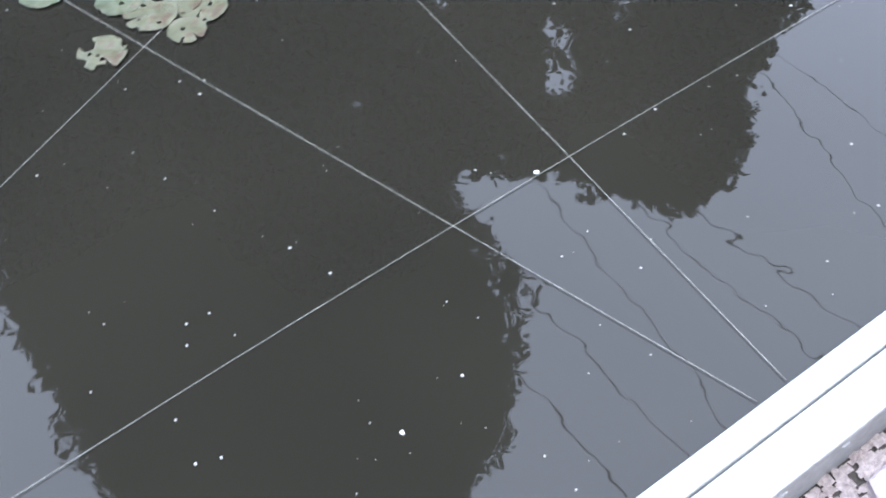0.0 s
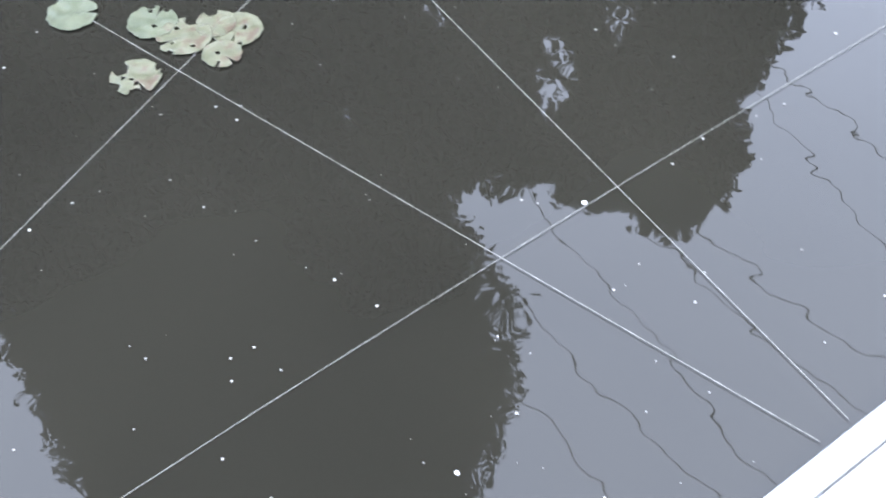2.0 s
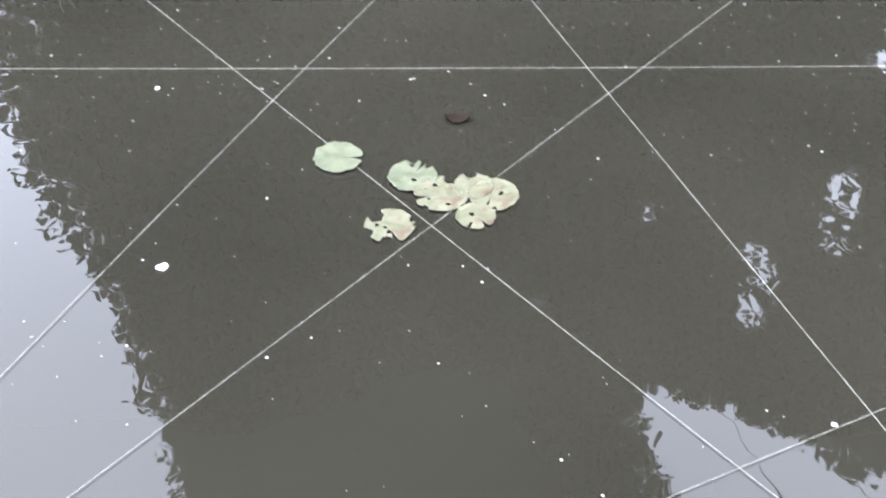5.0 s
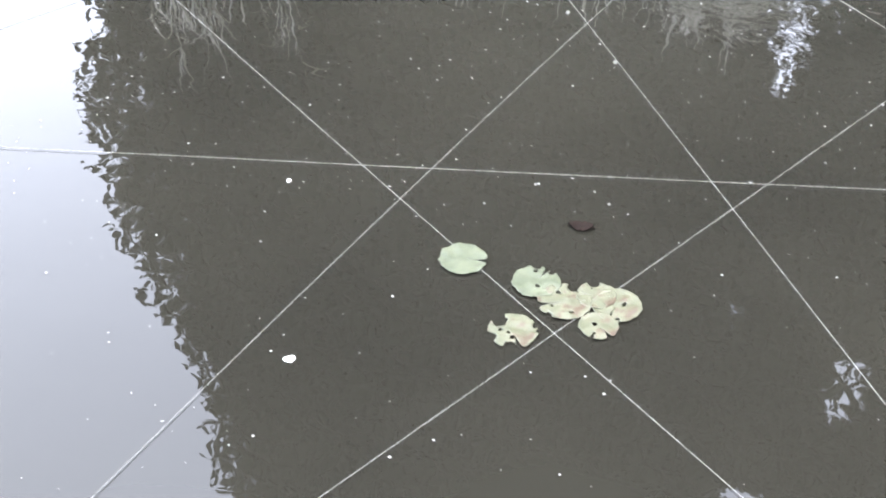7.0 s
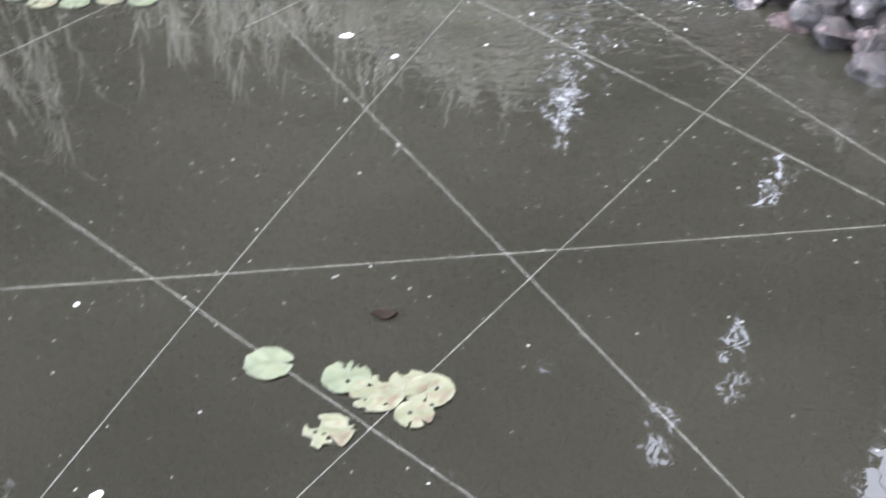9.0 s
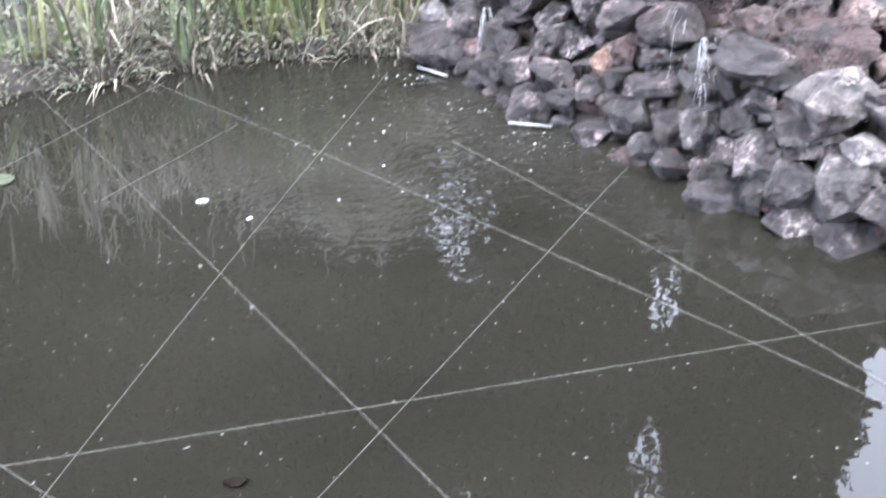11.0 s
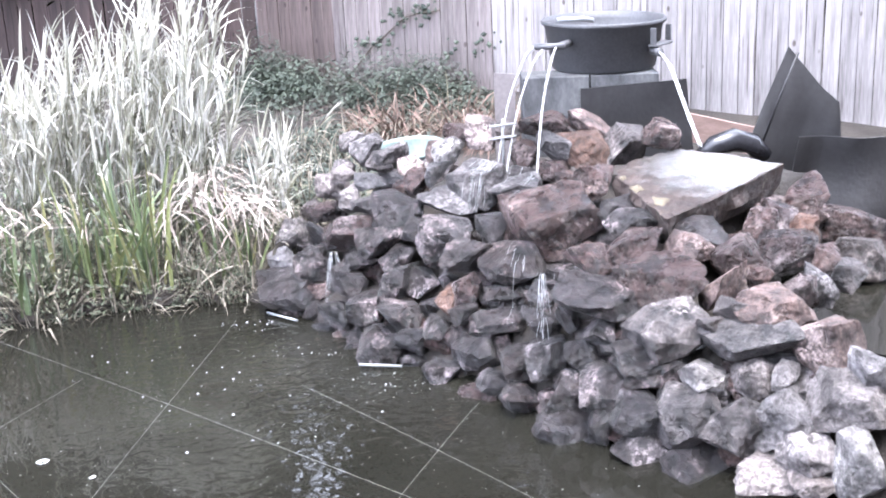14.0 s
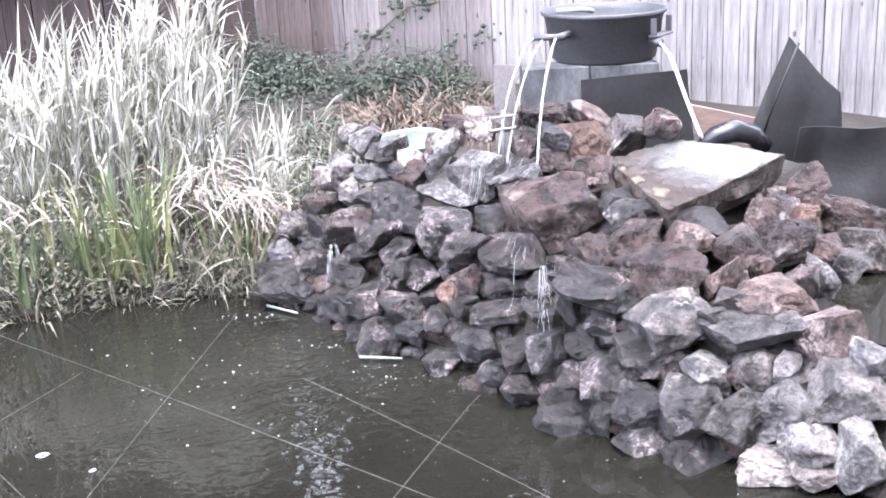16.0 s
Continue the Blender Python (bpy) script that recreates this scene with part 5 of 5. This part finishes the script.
lily_pad(-0.732, 1.808, 0.043, 2.5, PAD_YELLOW, "small torn yellow lily pad", 5, 4)
lily_pad(-0.897, 1.719, 0.054, 2.2, PAD_YELLOW, "torn yellowed lily pad with brown edges", 6, 5, [(0.75, 2.75, 0.3), (1.05, 2.6, 0.35), (1.0, 3.9, 0.3), (1.0, 0.7, 0.16), (1.05, 0.35, 0.14)])
for k in range(5):
    lily_pad(-2.73 + 0.12 * k, 3.79 + 0.05 * math.sin(5 * k), 0.055, k, (PAD, PAD_YELLOW)[k % 2], "lily pad floating in the far corner of the pond", 10 + k, 3)


def petal(x, y, r, seed, hole=False):
    """A curled white petal with an uneven edge."""
    rng = random.Random(seed)
    n, rings = 28, (1.0, 0.82, 0.64, 0.46) if hole else (1.0, 0.75, 0.45, 0.0)
    verts = []
    for j, q in enumerate(rings):
        for k in range(n):
            a = 2 * math.pi * k / n
            edge = 1 + 0.30 * noise.noise((1.3 * math.cos(a), 1.3 * math.sin(a), seed * 3.3)) + 0.16 * noise.noise((4 * math.cos(a), 4 * math.sin(a), seed))
            verts.append((r * q * edge * math.cos(a), 0.75 * r * q * edge * math.sin(a), 0.002 + 0.25 * r * q * q * (0.6 + 0.6 * noise.noise((2 * math.cos(a), 2 * math.sin(a), seed + 9)))))
    top = [(j * n + k, (j + 1) * n + k, (j + 1) * n + (k + 1) % n, j * n + (k + 1) % n) for j in range(len(rings) - 1) for k in range(n)]
    m = len(verts)
    verts += [(px * 0.97, py * 0.97, pz - 0.0012) for px, py, pz in verts]
    faces = top + [tuple(i + m for i in f)[::-1] for f in top] + [(k, (k + 1) % n, m + (k + 1) % n, m + k) for k in range(n)]
    ob = new("petal", mesh_of("petal", verts, faces, PETAL, True))
    ob.matrix_world = pose(x, y, 0, 0, 0, rng.uniform(0, 180))
    tagged(ob, "ragged white petal with a hole floating on water" if hole else "white petal floating on the water", "petal")


petal(-1.296, 1.45, 0.014, 1)
petal(0.053, 1.46, 0.006, 2)
petal(-1.415, 3.676, 0.023, 3, True)
petal(-1.21, 3.547, 0.013, 4)
petal(-1.626, 2.03, 0.008, 5)
petal(-0.13, 0.858, 0.005, 6)


def dead_leaf(x, y, length, turn, seed):
    """A dark curled leaf with torn lobes and a short stalk."""
    root = new("dead_leaf")
    root.matrix_world = pose(x, y, 0.001, 0, 0, turn)
    verts, n = [], 14
    for k in range(n + 1):
        u = k / n
        w = 0.34 * length * math.sin(math.pi * u) ** 0.6 * (1 + 0.5 * noise.noise((u * 9, seed, 0)))
        w2 = 0.30 * length * math.sin(math.pi * u) ** 0.6 * (1 + 0.6 * noise.noise((u * 9, seed, 5)))
        lift = 0.12 * length * (2 * u - 1) ** 2
        verts += [((u - 0.5) * length, w, 0.004 + lift), ((u - 0.5) * length, 0, 0.002 + lift * 0.5), ((u - 0.5) * length, -w2, 0.006 + lift * 1.4)]
    faces = [(3 * k + j, 3 * k + j + 1, 3 * k + j + 4, 3 * k + j + 3) for k in range(n) for j in (0, 1)]
    m = len(verts)
    verts += [(a, b, c - 0.001) for a, b, c in verts]
    faces += [tuple(i + m for i in f)[::-1] for f in faces]
    part("leaf_blade", mesh_of("leaf_blade", verts, faces, DEAD_LEAF, True), root)
    part("stalk", mesh_of("stalk", *tube([(length * 0.48, 0, 0.004), (length * 0.75, length * 0.1, 0.004)], 0.001, 5), DEAD_LEAF), root)
    tagged(root, "dark brown dead leaf floating on the pond", "leaf")


dead_leaf(-0.883, 2.138, 0.062, 12, 4)


def specks():
    rng = random.Random(9)
    pieces = []
    while len(pieces) < 1300:
        x, y = rng.uniform(-3, 1.5), rng.uniform(0.4, 5.2)
        if from_shore(x, y) > -0.05 or (y < 2.0 and rng.random() < 0.35):
            continue
        r = 0.0012 + 0.0024 * rng.random() ** 2.5
        n = 7
        v = [(x + r * math.cos(6.283 * k / n), y + r * math.sin(6.283 * k / n), 0.0012) for k in range(n)] + [(x, y, 0.003)]
        pieces.append((v, [(k, (k + 1) % n, n) for k in range(n)]))
    tagged(new("floating_specks", mesh_of("floating_specks", *joined(pieces), SPECK)), "tiny pale bubbles and scraps drifting on the water", "specks", kind="stuff")


specks()


def white_pipe(a, b):
    v, f = tube([(*a, 0.018), (*b, 0.014)], 0.0052, 10)
    tagged(new("white_pipe", mesh_of("white_pipe", v, f, VINYL, True)), "short white plastic pipe lying at the waterline", "pipe", "white pipes")


white_pipe((-0.816, 5.049), (-0.668, 4.939))
white_pipe((-0.365, 4.388), (-0.192, 4.358))


# ---- falling water ----
def jet(points, radii, label):
    """A falling stream: a bundle of strands that waver and part a little as they fall."""
    rng = random.Random(len(label) + int(points[0][0] * 100))
    pts = [Vector(p) for p in points]
    root = new("water_jet")
    root.matrix_world = Matrix.Translation(pts[0])
    for _ in range(6):
        off = Vector((rng.gauss(0, 0.4), rng.gauss(0, 0.4), rng.gauss(0, 0.4)))
        fine, rs = [], []
        for i in range(len(pts) - 1):
            p0, p1, p2, p3 = pts[max(i - 1, 0)], pts[i], pts[i + 1], pts[min(i + 2, len(pts) - 1)]
            for k in range(22):
                t = k / 22
                p = 0.5 * (2 * p1 + (p2 - p0) * t + (2 * p0 - 5 * p1 + 4 * p2 - p3) * t * t + (3 * p1 - p0 - 3 * p2 + p3) * t ** 3)
                r = radii[i] + (radii[i + 1] - radii[i]) * t
                fine.append(p + off * r * (0.6 + 0.5 * (i + t) / len(pts)) + Vector((rng.gauss(0, 0.0007), 0, 0)))
                rs.append(r * rng.uniform(0.15, 0.5))
        v, f = tube(fine, rs, 6)
        part("strand", mesh_of("strand", [Vector(p) - pts[0] for p in v], f, FROTH, True), root)
    tagged(root, label, "water jet", "water jets")


jet([(0.444, 5.42, 1.106), (0.395, 5.36, 1.06), (0.31, 5.22, 0.89), (0.248, 5.06, 0.655)], [0.009, 0.009, 0.007, 0.006], "thin white jet falling from the tub onto the stones")
jet([(0.481, 5.40, 1.094), (0.425, 5.32, 1.03), (0.345, 5.18, 0.85), (0.281, 5.03, 0.60)], [0.009, 0.009, 0.007, 0.006], "thin white jet falling from the tub onto the stones")
jet([(0.547, 5.42, 1.10), (0.515, 5.34, 1.04), (0.455, 5.14, 0.87), (0.402, 4.90, 0.60)], [0.010, 0.010, 0.008, 0.006], "white jet falling from the tub onto the stones")
jet([(1.03, 5.46, 1.05), (1.06, 5.36, 0.99), (1.09, 5.20, 0.85), (1.11, 4.95, 0.712)], [0.012, 0.013, 0.011, 0.010], "white jet falling from the tub onto the slab")


def cascade(x, y, top, drop, width, strands, seed):
    """Thin strands of water that fan out as they run off a stone, breaking into drops."""
    rng = random.Random(seed)
    pieces = []
    for _ in range(strands):
        a = rng.uniform(-0.5, 0.5)
        start, length = top - drop * rng.choice((0, 0, 0.1, 0.35)), drop * rng.uniform(0.25, 0.8)
        pts, rs = [], []
        for k in range(9):
            t = k / 8
            z = max(start - length * t, top - drop)
            fan = 0.45 + 0.9 * (top - z) / drop
            pts.append((x + a * width * fan + rng.gauss(0, 0.0012), y - 0.05 * (top - z) + rng.gauss(0, 0.001), z))
            rs.append(0.0015 * rng.uniform(0.3, 1.0) * (1 - 0.5 * t))
        pieces.append(tube(pts, rs, 5))
    for _ in range(strands):
        r = rng.uniform(0.0012, 0.0028)
        v, f = lathe([(0.0, r), (r, 0.0), (0.0, -r)], 6)
        dx, dz = rng.gauss(0, width * 0.7), -drop * rng.uniform(0.5, 1.0)
        pieces.append(([(p[0] + x + dx, p[1] + y - 0.03, p[2] + top + dz) for p in v], f))
    tagged(new("cascade", mesh_of("cascade", *joined(pieces), FROTH, True)), "thin strands of water running off the wet stones", "cascade", kind="stuff")


cascade(-0.49, 4.98, 0.31, 0.26, 0.09, 22, 1)
cascade(0.345, 4.05, 0.475, 0.20, 0.055, 18, 2)
cascade(0.345, 3.985, 0.33, 0.12, 0.07, 8, 3)


def running_water(name, starts, drift, length, strands, seed):
    """Thin streaks of water draped over the stones, following their faces downhill."""
    rng = random.Random(seed)
    verts, polys = [], []
    for ob in [o for o in bpy.data.objects if o.name.startswith("stone")]:
        if (ob.matrix_world.translation - Vector((*starts[0], ob.matrix_world.translation.z))).length < 1.0:
            n = len(verts)
            verts += [ob.matrix_world @ v.co for v in ob.data.vertices]
            polys += [[n + i for i in p.vertices] for p in ob.data.polygons]
    tree_of_faces = BVHTree.FromPolygons(verts, polys)
    pieces = []
    for _ in range(strands):
        x, y = rng.choice(starts)
        x, y = x + rng.gauss(0, 0.03), y + rng.gauss(0, 0.03)
        pts, rs, walked, reach = [], [], 0.0, length * rng.uniform(0.3, 1.0)
        while walked < reach:
            hit = tree_of_faces.ray_cast(Vector((x, y, 1.5)), Vector((0, 0, -1)))[0]
            if hit is None:
                break
            if pts and pts[-1].z - hit.z > 0.07:
                break
            pts.append(hit + Vector((0, -0.003, 0.001)))
            rs.append(0.0008 * rng.uniform(0.2, 1.0))
            x, y, walked = x + (drift + rng.gauss(0, 0.25)) * 0.012, y - 0.012, walked + 0.012
        if len(pts) > 3:
            pieces.append(tube(pts, rs, 5))
    tagged(new(name, mesh_of(name, *joined(pieces), FROTH, True)), "white streaks of water running down over the wet stones", "running water", kind="stuff")


running_water("running_water", [(0.25, 5.03), (0.28, 5.0), (0.40, 4.88)], -0.7, 0.40, 34, 71)
running_water("running_water", [(0.30, 4.42), (0.36, 4.36)], -0.4, 0.25, 16, 72)


def froth(x, y, size, count, seed):
    """Foam and bubbles where the water falls into the pond."""
    rng = random.Random(seed)
    pieces = []
    for _ in range(count):
        r = size * rng.random() ** 0.7
        a = rng.uniform(0, 6.283)
        px, py = x + r * math.cos(a) * 1.3, y + r * math.sin(a)
        if from_shore(px, py) > -0.03:
            continue
        b = 0.0013 + 0.0045 * rng.random() ** 3
        v, f = lathe([(0.0, b * 0.55), (b * 0.7, b * 0.4), (b, 0.0)], 8)
        pieces.append(([(p[0] + px, p[1] + py, p[2] + 0.0005) for p in v], f))
    tagged(new("foam", mesh_of("foam", *joined(pieces), FROTH, True)), "white foam and bubbles where the falls meet the pond", "foam", kind="stuff")


froth(-0.24, 4.22, 0.13, 30, 1)
froth(-0.86, 4.98, 0.12, 22, 2)
froth(-0.48, 4.62, 0.12, 34, 3)
froth(-0.85, 4.30, 0.62, 90, 4)


# ---- trees that stand behind the fences and show in the water ----
def tree(name, label, x, y, trunk_r, height, lobes, leaves, size, seed):
    root = new(name)
    root.matrix_world = pose(x, y, 0.3)
    rng = np.random.default_rng(seed)
    pieces = [tube([(0, 0, -0.1), (0.1, 0, height * 0.3), (-0.1, 0.1, height * 0.6), (0, 0, height * 0.92)], [trunk_r, trunk_r * 0.8, trunk_r * 0.5, 0.04], 10)]
    for cx, cy, cz, rx, ry, rz in lobes:
        pieces.append(tube([(0, 0, max(cz - rz, height * 0.15)), (cx * 0.5, cy * 0.5, cz - rz * 0.4), (cx, cy, cz)], [trunk_r * 0.35, trunk_r * 0.2, 0.03], 6))
    part("trunk", mesh_of("trunk", *joined(pieces), BARK, True), root)
    vol = np.array([rx * ry * rz for *_, rx, ry, rz in lobes]) ** 0.67
    pick = rng.choice(len(lobes), leaves, p=vol / vol.sum())
    lob = np.array(lobes)[pick]
    d = rng.normal(size=(leaves, 3))
    d /= np.linalg.norm(d, axis=1)[:, None]
    lump, mean = np.zeros(leaves), lob[:, 3:].mean(axis=1)
    for k in range(14):
        f = rng.normal(size=3) * (6 if k < 4 else 24 if k < 9 else 60)
        lump += np.sin(d @ f * np.clip(mean / 3.4, 0.3, 1.2) + pick * 2.4 + rng.uniform(0, 6.28)) * (0.25 if k < 4 else 0.38 if k < 9 else 0.36)
    inner = rng.random(leaves) < 0.13
    r = np.where(inner, rng.uniform(0.3, 0.90, leaves), (1 - 0.14 * rng.random(leaves) ** 1.6) * (1 + 0.10 / mean * lump))
    c = lob[:, :3] + d * lob[:, 3:] * r[:, None]
    u = rng.normal(size=(leaves, 3))
    u /= np.linalg.norm(u, axis=1)[:, None]
    w = np.cross(u, rng.normal(size=(leaves, 3)))
    w /= np.linalg.norm(w, axis=1)[:, None]
    keep = np.ones(leaves, bool)
    far = c + np.array((x, y, 0.3)) - np.array((0, 0.1, -1.83))
    az, el = np.degrees(np.arctan2(-far[:, 0], far[:, 1])), np.degrees(np.arctan2(far[:, 2], np.hypot(far[:, 0], far[:, 1])))
    for ga, ge, gw, gh in GAPS:
        wide = np.where(inner, 1.3, 0.0)
        keep &= (((az - ga) / (gw + wide)) ** 2 + ((el - ge) / (gh + wide)) ** 2 > 1 + 0.5 * np.sin(az * 9) * np.sin(el * 7)) | (~inner & (rng.random(leaves) < 0.12))
    c, u, w, inner = c[keep], u[keep], w[keep], inner[keep]
    leaves = len(c)
    s = size * rng.uniform(0.5, 1.2, (leaves, 1)) * np.where(inner, 4.0, 1.0)[:, None]
    verts = np.stack([c - u * s, c + w * s * 0.6, c + u * s, c - w * s * 0.6], 1).reshape(-1, 3)
    faces = np.arange(leaves * 4).reshape(-1, 4)
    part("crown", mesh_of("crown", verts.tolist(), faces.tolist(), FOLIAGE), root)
    tagged(root, label, "tree")


# openings between the crowns: bearing and height in degrees as they lie from the pond, half widths
GAPS = [(7.3, 27.6, 1.0, 2.6), (-4.2, 31.0, 0.9, 1.6), (-3.8, 38.6, 1.2, 2.0), (0.0, 42.5, 1.4, 1.6), (7.4, 40.3, 0.6, 0.8), (13.2, 44.7, 0.4, 0.4)]


def polar(az, r):
    return -r * math.sin(radians(az)), r * math.cos(radians(az))


tx, ty = polar(21.5, 12.5)
tree("tall_tree", "tall dense dark tree behind the fence", tx, ty, 0.35, 27,
     [(-1.1, 0, 2.29, 4.7, 3.4, 2.47), (-1, 0.3, 4.05, 4.65, 3.2, 2.28), (-0.8, -0.2, 5.81, 4.7, 3.3, 2.38), (-0.8, 0.2, 7.57, 4.75, 3.4, 2.38), (-0.65, 0, 9.33, 4.05, 3.3, 2.38),
      (-0.75, 0.2, 11.09, 3.85, 3.3, 2.47), (-0.3, 0, 13.02, 3.85, 3.3, 2.56), (0.08, 0, 14.96, 4.38, 3.3, 2.66), (-0.05, 0, 17.07, 4.35, 3.2, 2.85), (-0.3, 0.2, 19.36, 3.95, 3, 3.04), (-0.25, 0, 22, 3.55, 3, 3.23), (0, -0.6, 25.52, 2.85, 2.6, 3.04)], 330000, 0.075, 3)
tx, ty = polar(1.2, 13.0)
tree("round_tree", "broad dark tree behind the weathered fence", tx, ty, 0.25, 12,
     [(0, 0, 3.48, 3.2, 2.6, 3.04), (-0.8, 0, 6.96, 2.4, 2.2, 2.85), (1.5, 0, 6.61, 2.2, 2.2, 2.66), (2.75, 0, 6.35, 0.95, 1.2, 2.09), (1.2, 0, 10.13, 1.3, 1.4, 1.9), (-1.6, 0, 10.04, 1.6, 1.5, 1.99), (-0.2, 0, 9.78, 1.6, 1.5, 1.9), (2.2, -0.2, 10.95, 1, 0.9, 1.5), (2.1, 0, 8.87, 1.1, 1, 1.71)], 130000, 0.072, 5)
tx, ty = polar(-19, 13.5)
tree("low_tree", "low dark tree behind the fence", tx, ty, 0.2, 5,
     [(0, 0, 2.5, 2.8, 2.2, 2.4), (-1.2, 0, 3.8, 1.8, 1.6, 1.9), (1.4, 0, 3.6, 1.8, 1.6, 1.9)], 50000, 0.075, 7)


# ---- overhead cables ----
def cable(a, b):
    a, b = Vector((*a, 6.5)), Vector((*b, 6.5))
    way = (b - a).normalized()
    p, q = a - way * 14, b + way * 20
    pts = [p.lerp(q, k / 20) for k in range(21)]
    tagged(new("overhead_cable", mesh_of("overhead_cable", *tube(pts, 0.0052, 6), CABLE, True)), "black overhead cable strung high above the garden", "cable", "overhead cables")


cable((-0.2, 6.2), (1.35, 4.55))
cable((1.6, 6.95), (2.85, 5.85))
cable((1.5, 6.5), (2.5, 5.45))
cable((2.3, 9.3), (3.25, 8.05))
cable((2.65, 7.8), (3.06, 7.05))
cable((1.4, 5.25), (1.75, 4.75))
cable((-0.12, 5.3), (0.45, 4.63))


# ---- plain unseen walls added behind and beside the camera to cut sky light ----
SHADE_WALL = varied("shade_wall_brown", (0.13, 0.115, 0.10), (0.19, 0.17, 0.15), 1.5, 40, 0.9, 0.3, 0.0, 0.004)
for name, lo, hi in (("wall_house", (-3, -3.2, 0), (5.0, -2.9, 6.0)), ("wall_wing", (4.7, -2.89, 0), (5.0, 5.6, 6.0))):
    bm = bmesh.new()
    box(bm, lo, hi, 0.01)
    tagged(new(name, bm_mesh(name, bm, SHADE_WALL)), "plain brown unseen wall added to cut sky light from the garden", "wall", kind="structure")
